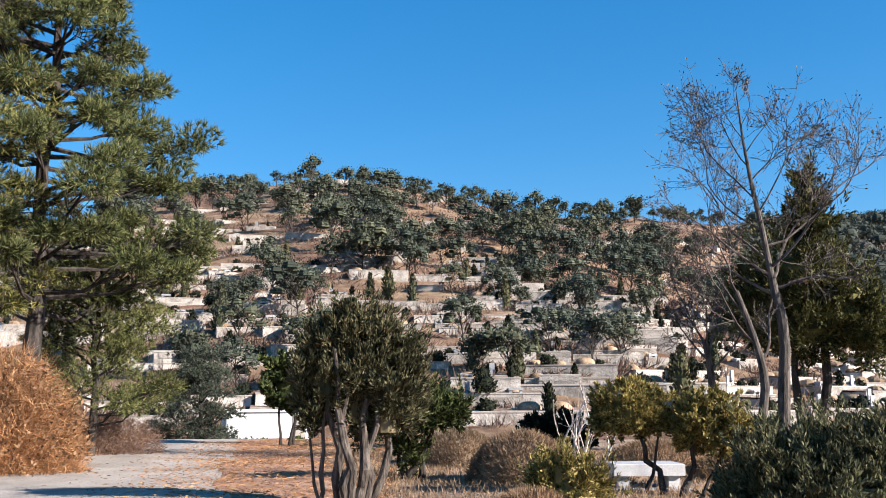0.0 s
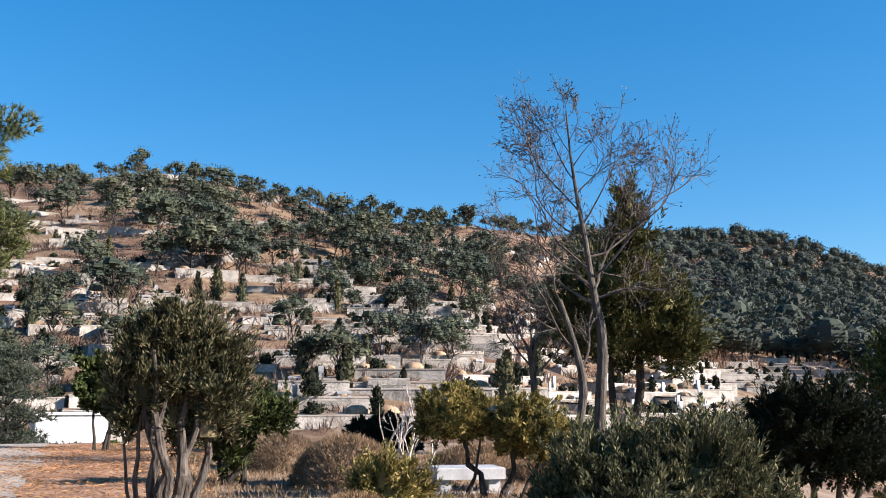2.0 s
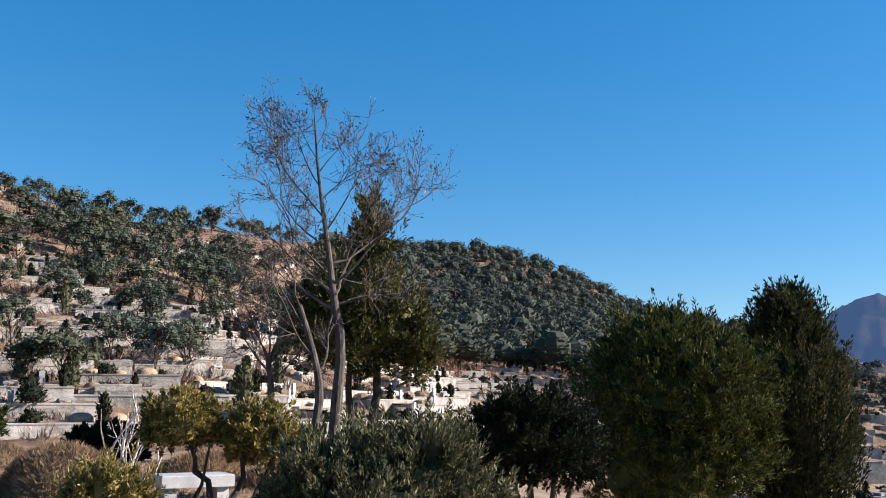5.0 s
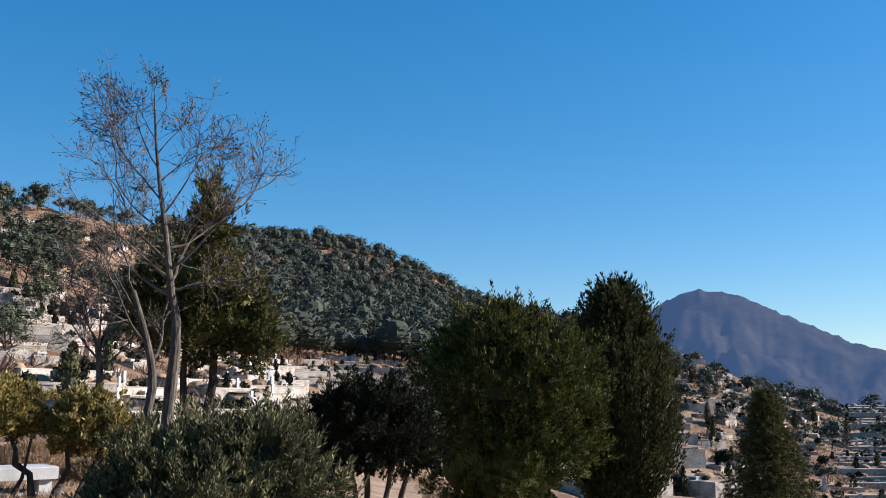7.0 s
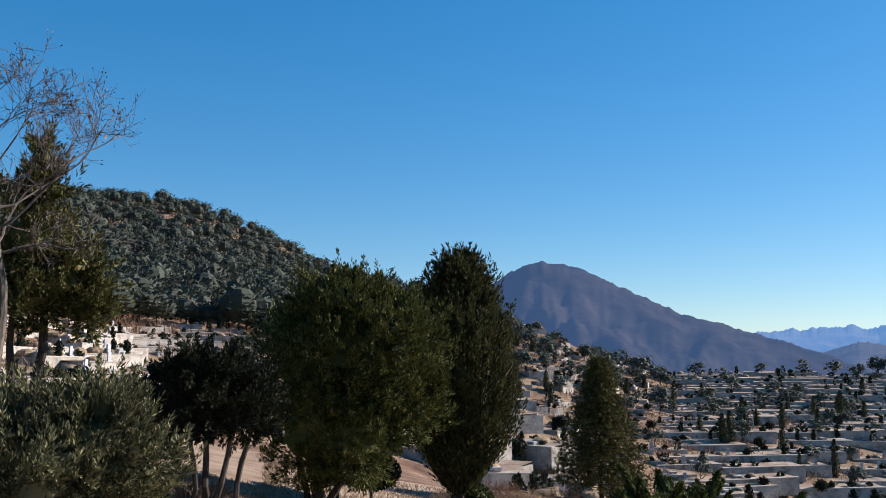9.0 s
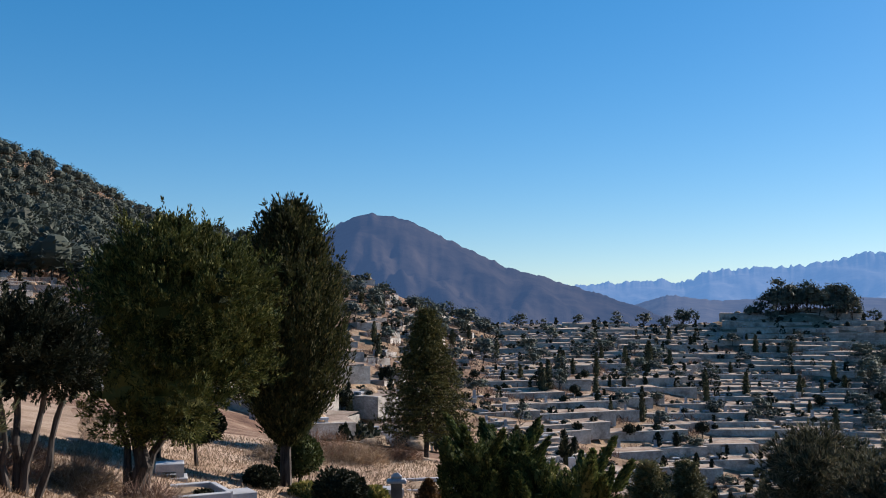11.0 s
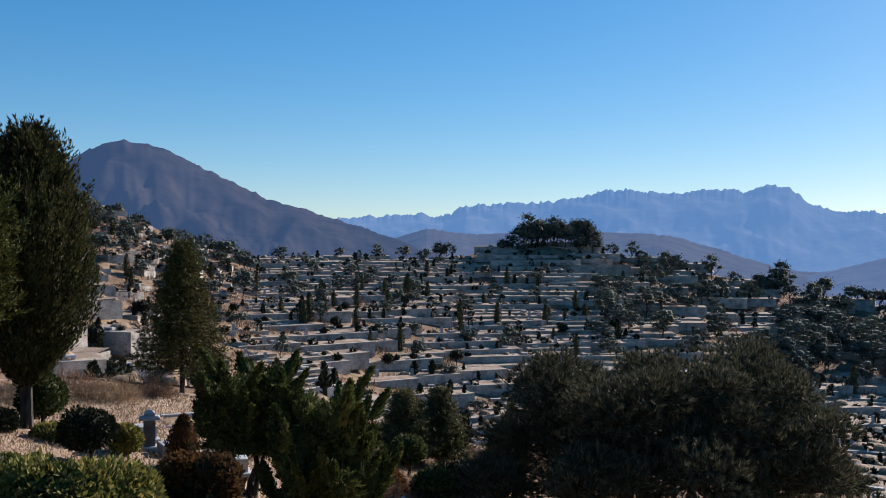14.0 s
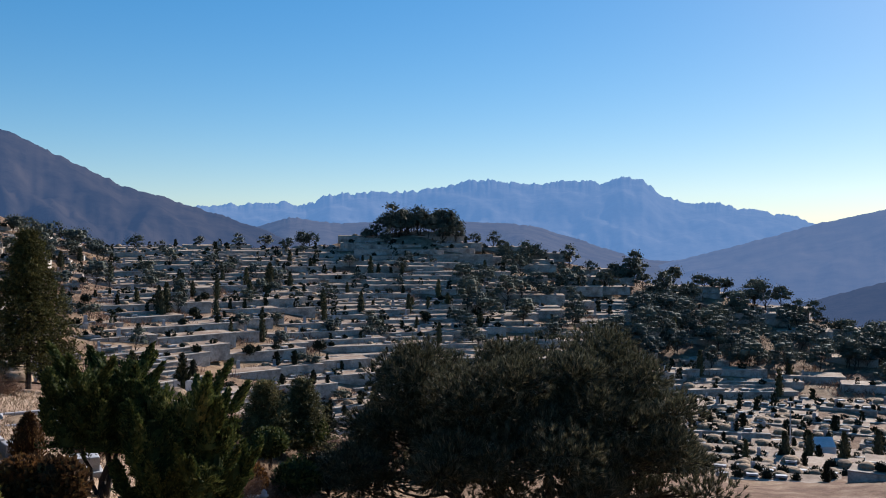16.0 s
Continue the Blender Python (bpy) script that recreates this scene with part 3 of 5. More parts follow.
def plot_thing(w, d, h, seed):
    """A terrace plot: stone retaining wall with cap and wings, soil on top."""
    ob = thing("grave_plot", "terraced grave plot behind a pale stone retaining wall", "grave plot", group="grave plots on the slopes")
    r = np.random.default_rng(seed)
    part("retaining_wall", box(-w / 2, w / 2, 0, 0.4, -1.1, h), M_WALL, ob)
    part("cap", box(-w / 2 - 0.06, w / 2 + 0.06, -0.06, 0.46, h, h + 0.14, 0.03), M_CAP, ob)
    for s in (-1, 1):
        x = s * (w / 2 - 0.15)
        part("wing_wall", box(x - 0.15, x + 0.15, 0.4, d, -1.1, h), M_WALL, ob)
    nx, ny = 9, 5
    xs, ys = np.linspace(-w / 2 + 0.02, w / 2 - 0.02, nx), np.linspace(0.42, d, ny)
    v = [(a, b, h + 0.05 + 0.10 * r.random() + 0.06 * (b - 0.4)) for b in ys for a in xs]
    f = [(j * nx + i, j * nx + i + 1, (j + 1) * nx + i + 1, (j + 1) * nx + i) for j in range(ny - 1) for i in range(nx - 1)]
    part("soil", (np.array(v), np.array(f), True), M_PLOT, ob)
    return ob


def mound_thing(rx, ry, h, seed):
    ob = part("grave_mound", dome(rx, ry, h, 4, 10, seed), M_MOUND)
    return tagged(ob, "low grave mound covered in dry grass", "grave mound", "grave mounds")


def slab_parts(ob, w, d, h):
    """A stone altar: a thick top on two feet over a plinth."""
    part("top", box(-w / 2, w / 2, -d / 2, d / 2, h - 0.22, h, 0.02), M_GRANITE, ob)
    for s in (-1, 1):
        x = s * w * 0.36
        part("foot", box(x - 0.11, x + 0.11, -d * 0.4, d * 0.4, 0.0, h - 0.22), M_GRANITE, ob)
    part("plinth", box(-w / 2 - 0.1, w / 2 + 0.1, -d / 2 - 0.1, d / 2 + 0.1, -0.5, 0.05, 0.02), M_GRANITE, ob)
    return ob


def altar_thing():
    return slab_parts(thing("stone_altar", "grey granite offering table before a grave", "altar", group="stone altars"), 1.3, 0.8, 0.5)


def stele_thing():
    ob = thing("headstone", "upright granite headstone on a plinth", "headstone", group="headstones")
    part("slab", box(-0.28, 0.28, -0.09, 0.09, 0.2, 1.35, 0.05), M_GRANITE, ob)
    part("plinth", box(-0.42, 0.42, -0.22, 0.22, -0.3, 0.22, 0.03), M_GRANITE, ob)
    return ob


SPARE = (0, -30, -8)
plots = [plot_thing(w, d, h, i) for i, (w, d, h) in enumerate([(5, 4.2, 1.2), (7, 4.6, 1.5), (9, 5, 1.3), (11, 5, 1.7), (14, 5.5, 1.4), (16, 3.4, 0.95), (22, 3.6, 1.1), (12, 3.2, 0.8)])]
mounds = [mound_thing(1.3, 1.6, 0.9, 1), mound_thing(1.1, 1.3, 0.75, 2)]
altar0, stele0 = altar_thing(), stele_thing()
ball0 = tree("clipped_shrub", "small dark clipped evergreen ball beside a grave", "shrub", ball_geo(0.6, 0.5, 3, 0.22, 150), M_DARKLEAF, M_PINE_BARK, (0, 0, 0), group="clipped shrubs on the plots")
cone0 = tree("clipped_cypress", "small dark clipped conical evergreen by a grave", "shrub", column_geo(1.7, 0.9, 4, 0.3, 150), M_DARKLEAF, M_PINE_BARK, (0, 0, 0), group="clipped shrubs on the plots")
lolly0 = tree("topiary_tree", "dark round clipped evergreen on a bare stem", "tree", ball_geo(1.0, 0.9, 5, 0.25, 420, 1.1), M_DARKLEAF, M_PINE_BARK, (0, 0, 0), group="topiary trees among the graves")
queue = []


def place(src, at, turn, s=1.0):
    """Notes a copy; set_out() makes the nearest ones things and joins the rest."""
    queue.append((math.hypot(at[0], at[1]), src, tuple(at), turn, s))


def set_out(limit=230):
    kinds = {}
    for q in sorted(queue, key=lambda q: q[0]):
        kinds.setdefault(q[1].name.split(".")[0], []).append(q)
    used = set()
    for kind, items in kinds.items():
        for _, src, at, turn, s in items[:limit]:
            if src.name in used:
                copy_scaled(src, at, turn, s)
            else:
                used.add(src.name)
                src.matrix_basis = pose(*at, 0, 0, turn)
                src.scale = (s, s, s)
        rest = items[limit:]
        if not rest:
            continue
        first = rest[0][1]
        ob = thing("far_" + kind + "s", "distant " + first["label"], first["category"], kind="stuff")
        geos = {}
        for _, src, at, turn, s in rest:
            m = np.array(pose(*at, 0, 0, turn)) @ np.diag((s, s, s, 1))
            for o in (src.children or (src,)):
                me = o.data
                if me.name not in cache:
                    v = np.zeros(len(me.vertices) * 3)
                    me.vertices.foreach_get("co", v)
                    k = me.polygons[0].loop_total
                    f = np.zeros(len(me.loops), np.int64)
                    me.loops.foreach_get("vertex_index", f)
                    cache[me.name] = (v.reshape(-1, 3), f.reshape(-1, k))
                v, f = cache[me.name]
                if len(f) > 120 and o is not src:
                    f = f[::2 if len(f) > 500 else 4]
                    v = v[f].mean(1, keepdims=True) + (v[f] - v[f].mean(1, keepdims=True)) * (1.35 if len(f) > 200 else 1.8)
                    v, f = v.reshape(-1, 3), np.arange(v.shape[0] * v.shape[1]).reshape(f.shape)
                geos.setdefault((o.name.split(".")[0], me.materials[0].name), []).append((v @ m[:3, :3].T + m[:3, 3], f))
        for (pname, mname), gs in geos.items():
            part(pname, join(gs), bpy.data.materials[mname], ob)
    for src in {q[1] for q in queue}:
        if src.name not in used:
            spare.append(src)
    for src in spare:
        for o in (*src.children_recursive, src):
            bpy.data.objects.remove(o)


cache, spare = {}, []


def lay_slope(az0, az1, rows, seed, r0, r1, keep, mound_p, shrub_p, jit=0.22, low=0.0, s0=0.85, kinds=(0, 1, 2, 3, 4), walls=True, deep=3.0, small=1.0):
    """Plots in rows along the contours between two azimuths."""
    r = np.random.default_rng(seed)
    for k in range(rows):
        a = az0 + r.uniform(0, 2)
        u_row = (k + 0.5) / rows
        while a < az1:
            fr, cr = r0(a), r1(a)
            u = u_row + r.normal() * jit / rows
            rad = fr + (cr - fr) * u
            i = int(r.choice(kinds))
            w = (5, 7, 9, 11, 14, 16, 22, 12)[i]
            mid = a + math.degrees(w / 2 * s0 * 1.15 / rad)
            if r.random() < keep(mid, u):
                x, y = polar(mid, rad)
                ra, rb = (r0(q) + (r1(q) - r0(q)) * u for q in (mid - 1.5, mid + 1.5))
                (xa, ya), (xb, yb) = polar(mid - 1.5, ra), polar(mid + 1.5, rb)
                face = math.degrees(math.atan2(yb - ya, xb - xa)) + r.normal() * 30 * max(jit - 0.1, 0)
                z = float(height(x, y)) + r.uniform(-1, 0.6) * min(jit, 0.25) - low
                s = r.uniform(s0, s0 + 0.25)
                if walls:
                    place(plots[i], (x, y, z), face, float(s))
                m = pose(x, y, z, 0, 0, face)
                top = 0.0 if not walls else (1.2, 1.5, 1.3, 1.7, 1.4, 0.95, 1.1, 0.8)[i] * s + 0.08
                for q in np.arange(-w / 2 + 1.6, w / 2 - 1.2, 2.9):
                    if r.random() < mound_p:
                        c = m @ Vector((q * s, deep * s, top + 0.05))
                        place(mounds[int(r.integers(0, 2))], c, face + r.normal() * 8, float(r.uniform(0.65, 0.95) * small))
                        if r.random() < 0.45:
                            c = m @ Vector((q * s, 1.15 * s, top))
                            place(altar0, c, face, float(r.uniform(0.75, 1.0)))
                        elif r.random() < 0.35:
                            place(stele0, m @ Vector((q * s + 0.9, 1.3 * s, top)), face, float(r.uniform(0.7, 1.0)))
                    if r.random() < shrub_p:
                        c = m @ Vector((q * s + 1.4, r.uniform(0.8, 1.6) * s, top - 0.05))
                        place(ball0 if r.random() < 0.7 else cone0, c, r.uniform(0, 360), float(r.uniform(0.6, 1.3)))
            a = mid + math.degrees((w / 2 * s0 * 1.15 + r.uniform(0.0, 6.0 * jit)) / rad)
    return


def foot(u):
    return lambda a: by_u(a, u)


def by_u(az, u):
    fr, cr = float(smooth_knots(az, FOOT_R)), float(smooth_knots(az, CREST_R))
    return fr + (cr - fr) * u


lay_slope(-27, 2, 21, 11, foot(0.0), foot(0.50), lambda a, u: 0.66 if u < 0.6 else 0.45, 0.4, 0.45, 0.3, 0.25, 0.65)
lay_slope(0, 22, 23, 18, foot(0.0), foot(0.36), lambda a, u: 0.85 if u < 0.7 else 0.6, 0.4, 0.5, 0.2, 0.2, 0.7)
lay_slope(-24, 18, 11, 12, foot(0.42), foot(0.88), lambda a, u: 0.20, 0.3, 0.2, 0.3, 0.3, 0.7)
lay_slope(22, 46, 22, 13, foot(0.0), foot(0.19), lambda a, u: 0.85, 0.45, 0.5, 0.12, 0.1, 0.75)
lay_slope(45, 57, 26, 14, foot(0.0), foot(0.99), lambda a, u: 0.8, 0.5, 0.6, 0.2, 0.6, 0.5, (0, 1, 2), True, 3.0, 0.8)
lay_slope(56, 78, 36, 19, foot(0.0), foot(0.985), lambda a, u: 0.95, 0.5, 0.45, 0.03, 0.0, 0.85, (5, 6, 7), True, 2.2, 0.7)
lay_slope(78, 92, 32, 20, foot(0.0), foot(0.985), lambda a, u: 0.7, 0.4, 0.45, 0.05, 0.0, 0.85, (5, 6, 7), True, 2.2, 0.7)
lay_slope(90, 104, 14, 15, foot(0.05), foot(0.97), lambda a, u: 0.3, 0.4, 0.4)
# the slope below the near graves, without walls
lay_slope(46, 90, 11, 16, lambda a: 50 + 0.25 * max(0, a - 50), foot(0.0), lambda a, u: 0.8, 0.8, 0.8, 0.25, 0.0, 0.7, (1, 2, 3), False, 1.5, 0.9)
# the valley floor, low kerbed plots
lay_slope(84, 106, 20, 17, lambda a: 96.0, lambda a: 182.0, lambda a, u: 0.92, 0.85, 1.0, 0.25, 0.75, 0.8, (5, 7, 2), True, 2.2, 0.9)

# ---- pines on the hills ----
hill_pines = []
for i, (h, sp) in enumerate([(8, 3.4), (7, 3.6), (9, 3.2), (6, 3.0), (7.5, 4.0), (5, 2.4)]):
    hill_pines.append(tree("pine_tree", "dark green pine with flat layered crown on the slope", "tree", pine_geo(h, sp, 20 + i), M_HILLPINE, M_PINE_BARK, SPARE, group="pines on the hillsides"))
# pines that carry the haze in their leaf colour
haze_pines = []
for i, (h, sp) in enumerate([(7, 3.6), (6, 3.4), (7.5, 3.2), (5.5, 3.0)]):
    haze_pines.append(tree("valley_pine", "rounded grey-green pine on the terraced hill, haze painted into its leaves", "tree", pine_geo(h, sp, 320 + i, 0.38, 12, 46, 0.35, 0.48), M_HAZEPINE, M_PINE_BARK, SPARE, group="pines on the terraced hill"))
columns = [tree("cypress_tree", "narrow dark green cypress among the graves", "tree", column_geo(h, w, 30 + i, 0.42, 460), M_JUN_DARK, M_PINE_BARK, SPARE, group="cypresses among the graves") for i, (h, w) in enumerate([(6, 1.9), (4.5, 1.6)])]


def scatter(n, az0, az1, u_fn, seed, s0=0.75, s1=1.25, kinds=None):
    r = np.random.default_rng(seed)
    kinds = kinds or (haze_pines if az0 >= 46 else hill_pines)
    for _ in range(n):
        az = r.uniform(az0, az1)
        rad = by_u(az, u_fn(r))
        place(kinds[int(r.integers(0, len(kinds)))], ground_at(az, rad, 0.1), r.uniform(0, 360), float(r.uniform(s0, s1)))


scatter(132, -28, 20, lambda r: r.uniform(0.42, 0.97), 41, 0.7, 1.25)
scatter(70, -28, 20, lambda r: r.uniform(0.94, 1.02), 44, 0.45, 0.8)
scatter(60, -8, 20, lambda r: r.uniform(0.28, 0.75), 42, 0.7, 1.2)
scatter(75, -26, 20, lambda r: r.uniform(0.04, 0.5), 43, 0.6, 1.0)
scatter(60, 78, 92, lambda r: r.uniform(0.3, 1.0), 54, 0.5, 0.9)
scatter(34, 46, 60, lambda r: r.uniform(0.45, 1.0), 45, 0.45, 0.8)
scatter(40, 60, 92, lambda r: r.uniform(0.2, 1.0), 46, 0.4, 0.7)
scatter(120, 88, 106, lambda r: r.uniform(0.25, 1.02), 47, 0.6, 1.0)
scatter(36, 73.5, 77.7, lambda r: r.uniform(0.94, 1.03), 48, 0.75, 1.0)
scatter(26, 66, 90, lambda r: r.uniform(0.9, 1.0), 49, 0.45, 0.75)
scatter(26, -24, 20, lambda r: r.uniform(0.03, 0.4), 50, 0.6, 1.0, columns)
scatter(44, 46, 100, lambda r: r.uniform(0.02, 0.8), 51, 0.5, 0.9, columns)
scatter(20, 60, 80, lambda r: r.uniform(0.3, 0.62), 55, 0.5, 0.95, columns)
scatter(26, 46, 80, lambda r: r.uniform(0.1, 0.8), 56, 0.35, 0.6)
scatter(30, 47, 57, lambda r: r.uniform(0.7, 1.0), 57, 0.45, 0.75)


def woods(name, label, n, az0, az1, u0, u1, seed, s0, s1):
    """Far woods as one mesh of many pines."""
    r = np.random.default_rng(seed)
    leaves, stems = [], []
    base = []
    for i, (h, sp) in enumerate([(8, 3.4), (6.5, 3.8), (9, 3.0), (7, 3.0), (5.5, 3.2)]):
        q = np.random.default_rng(60 + i)
        p, w = blob_points(120, sp, sp, h * 0.42, 16, q, 0.4, 0.7)
        core = dome(sp * 0.72, sp * 0.72, h * 0.30, 3, 8, i)
        lift = [0, 0, h * 0.55]
        crown = join([sprays(p + lift, w + [0, 0, 0.4] + 0.8 * q.normal(size=w.shape), 1.0, 0.22, q), (core[0] + lift, core[1]), (core[0] * [1, 1, -0.8] + lift, core[1][:, ::-1])])
        base.append((tube(np.array([[0, 0, -0.6], [0.1, 0, h * 0.3], [0, 0, h * 0.6]]), [0.16, 0.13, 0.09], 5), crown))
    for _ in range(n):
        az = r.uniform(az0, az1)
        at = np.array(ground_at(az, by_u(az, r.uniform(u0, u1)), 0.2))
        g = base[int(r.integers(0, 5))]
        th, s = r.uniform(0, 6.28), r.uniform(s0, s1)
        rot = np.array([[math.cos(th), -math.sin(th), 0], [math.sin(th), math.cos(th), 0], [0, 0, 1]]) * [[s * 1.3], [s * 1.3], [s]]
        leaves.append((g[1][0] @ rot.T + at, g[1][1]))
        stems.append((g[0][0] @ rot.T + at, g[0][1]))
    ob = thing(name, label, "woods", kind="stuff")
    part("crowns", join(leaves), M_FARPINE, ob)
    part("stems", join(stems), M_PINE_BARK, ob)


woods("pine_woods", "dense dark pine woods covering the far hill", 1500, 18.5, 46, 0.18, 1.02, 70, 0.9, 1.6)


def brush_field(name, label, n, az0, az1, u0, u1, seed, mat, h=1.2):
    r = np.random.default_rng(seed)
    base = [bush_geo(1.6, h, 80 + i, 34) for i in range(3)]
    out = []
    for _ in range(n):
        az = r.uniform(az0, az1)
        at = np.array(ground_at(az, by_u(az, r.uniform(u0, u1)), 0.1))
        g = base[int(r.integers(0, 3))]
        out.append((g[0] * r.uniform(0.6, 1.4) + at, g[1]))
    ob = part(name, join(out), mat)
    tagged(ob, label, "brush", kind="stuff")


brush_field("winter_brush", "russet leafless brush between the terraces", 2700, -28, 22, 0.0, 1.0, 90, M_BRUSH)
brush_field("winter_brush", "grey leafless brush in the far woods", 2400, 19, 46, 0.16, 1.02, 92, M_BRUSH, 2.6)
brush_field("winter_brush", "grey-brown leafless brush on the terraced hill", 1500, 44, 104, 0.0, 1.0, 91, M_BRUSH, 0.9)
scatter(20, 48, 104, lambda r: r.uniform(0.0, 0.5), 52, 0.6, 1.2, [lolly0])
scatter(14, -20, 40, lambda r: r.uniform(0.0, 0.3), 53, 0.6, 1.2, [lolly0])


def r_at(az, el):
    """How far off the slope rises to an elevation, seen from the eye."""
    rs = np.arange(58, 520, 0.5)
    x, y = rs * math.sin(radians(az)), rs * math.cos(radians(az))
    e = np.degrees(np.arctan2(height(x, y) - EYE, rs))
    return float(rs[np.argmax(e >= el)])


# single pines and cypresses that stand out: azimuth, elevation of the foot, height in degrees
for i, (az, el, deg) in enumerate([(-12.1, 2.6, 3.7), (-14.9, 7.5, 2.9), (-9.3, 9.6, 1.9), (-4.9, 7.5, 3.2), (1.2, 3.4, 2.7), (2.1, 1.6, 2.4), (10.5, 1.9, 2.9), (8.5, 4.9, 1.5), (-2.0, 8.0, 2.2), (2.6, 9.4, 1.9), (-12.0, 9.9, 1.9),
                                   (5.7, 6.3, 1.7), (7.8, 9.3, 1.7), (10.7, 6.8, 1.9), (4.0, 8.7, 1.9), (-0.1, 9.0, 1.9), (-2.9, 9.7, 2.0), (-6.6, 9.4, 2.4), (-10.3, 6.3, 1.7), (0.6, 6.3, 1.9), (-7.6, 5.6, 2.0)]):
    rr = r_at(az, el)
    src = hill_pines[i % 6]
    place(src, ground_at(az, rr, 0.1), i * 57, rr * math.tan(radians(deg)) / (8, 7, 9, 6, 7.5, 5)[i % 6])
for i, (az, el, deg) in enumerate([(-13.2, 3.9, 2.9), (-16.8, 8.7, 1.2), (-4.4, 5.8, 1.8), (-3.3, 5.8, 2.1), (5.6, 2.2, 1.9), (66.6, -2.7, 1.4), (67.8, -3.0, 1.2), (69.8, -4.4, 1.0), (72.0, -4.4, 1.4), (59.1, -3.7, 1.0), (61.4, -3.4, 1.4)]):
    rr = r_at(az, el)
    place(columns[i % 2], ground_at(az, rr, 0.1), i * 57, rr * math.tan(radians(deg)) / (6, 4.5)[i % 2])


STONE = mesh_from("stone", *box(-0.43, 0.43, -0.06, 0.02, 0.04, 0.96))


def long_wall(az0, el, az1, deg):
    """A long stone terrace wall with its own cap and soil behind."""
    mid = (az0 + az1) / 2
    rr = r_at(mid, el)
    w, h = rr * radians(az1 - az0), rr * math.tan(radians(deg))
    x, y, z = ground_at(mid, rr - 1)
    ob = thing("retaining_wall", "long pale stone retaining wall of a grave terrace", "retaining wall", (x, y, z), -mid, "long terrace walls")
    wall = part("wall", box(-w / 2, w / 2, 0, 0.5, -1.5, h), M_WALL, ob)
    rows = max(2, round(h / 0.5))
    sh = h / rows
    for k in range(rows):
        for q in np.arange(-w / 2 + 0.45 + 0.45 * (k % 2), w / 2 - 0.4, 0.9):
            st = part("stone", STONE, M_WALL, wall)
            st.location, st.scale = (q, 0, k * sh), (1, 1, sh)
    n = max(2, int(w / 2.5))
    for i in range(n):
        a, b = -w / 2 + w * i / n, -w / 2 + w * (i + 1) / n - 0.03
        part("cap_stone", box(a, b, -0.07, 0.57, h, h + 0.16, 0.03), M_CAP, ob)
    part("soil", box(-w / 2, w / 2, 0.57, 5.0, -1.5, h + 0.06), M_PLOT, ob)


for row in [(-18.2, 3.8, -14.0, 0.9), (-16.8, 2.2, -12.8, 0.7), (-11.4, 6.6, -8.9, 0.6), (-9.4, 3.6, -6.2, 1.0), (-3.2, 5.4, -1.1, 0.5), (1.0, -0.3, 3.9, 0.5), (5.7, 0.6, 8.2, 0.9), (2.6, 3.4, 6.0, 0.7),
            (3.2, 2.3, 7.6, 0.5), (10.1, 8.7, 12.9, 0.5), (-1.1, 10.4, 0.9, 0.3), (10.2, 0.6, 13.7, 0.5), (7.3, 3.2, 13.8, 0.4), (-14.5, 7.3, -12.6, 0.5), (76.3, -1.4, 79.9, 0.7)]:
    long_wall(*row)

# ---- the near ground ----


def tufted(n, rx, rz, r, fill, per=50):
    """Leaf places gathered in small outward shoots over a lumpy crown."""
    k = max(4, n // per)
    c, d = blob_points(k, rx, rx, rz, 26, r, fill)
    d = unit(d + [0, 0, 0.35] + 0.25 * r.normal(size=d.shape))
    size = 0.62 * math.sqrt(4 * math.pi * rx * rz / k) * r.uniform(0.7, 1.4, (k, 1, 1))
    t = r.random((k, per, 1))
    off = r.normal(size=(k, per, 3)) * 0.36 * size * (1.05 - t)
    p = c[:, None] + d[:, None] * (t * 1.7 - 0.8) * size + off
    w = d[:, None] + unit(off + 1e-9) * 0.55
    return p.reshape(-1, 3), w.reshape(-1, 3)


def clump_tree(clumps, stems, leaf, seed, up=0.5, wild=0.5, width=0.33, fill=0.4, dense=1.3, shoots=0):
    """Leaf clumps (x, y, z, rx, rz, count) carried by bent stems ((x, y, radius, x, y, z), ...)."""
    r = np.random.default_rng(seed)
    pos, ways = [], []
    for x, y, z, rx, rz, n in clumps:
        p, d = tufted(int(n * dense), rx, rz, r, fill)
        pos.append(p + [x, y, z])
        ways.append(d)
    pos, ways = np.concatenate(pos), np.concatenate(ways)
    ways = ways + [0, 0, up] + wild * r.normal(size=ways.shape)
    wood = []
    for x, y, rad, x2, y2, z2 in stems:
        n = 7
        t = np.linspace(0, 1, n)[:, None]
        a, b = np.array([x, y, -0.3]), np.array([x2, y2, z2])
        pts = a + (b - a) * t + r.normal(size=(n, 3)) * rad * 0.8 * np.sin(np.pi * t)
        wood.append(tube(pts, rad * np.linspace(1.15, 0.45, n) * r.uniform(0.85, 1.15, n), 8)[:2])
    leaves = [sprays(pos, ways, leaf, leaf * width, r)]
    for x, y, z, rx, rz, _ in clumps:
        g = dome(rx * 0.5, rx * 0.5, rz * 0.5, 3, 9, seed)
        leaves += [(g[0] + [x, y, z], g[1]), (g[0] * [1, 1, -1] + [x, y, z], g[1][:, ::-1])]
    if shoots:
        pick = r.integers(0, len(pos), shoots)
        leaves.append(plumes(pos[pick], ways[pick] + [0, 0, up], leaf * 4.2, leaf * 0.6, leaf * 0.9, 30, r))
    return wood, join(leaves)


def near_tree(name, label, category, az, r, geo, leaf, bark, turn=None, sink=0.05, crown="crown"):
    return tree(name, label, category, geo, leaf, bark, ground_at(az, r, sink), -az if turn is None else turn, crown=crown)


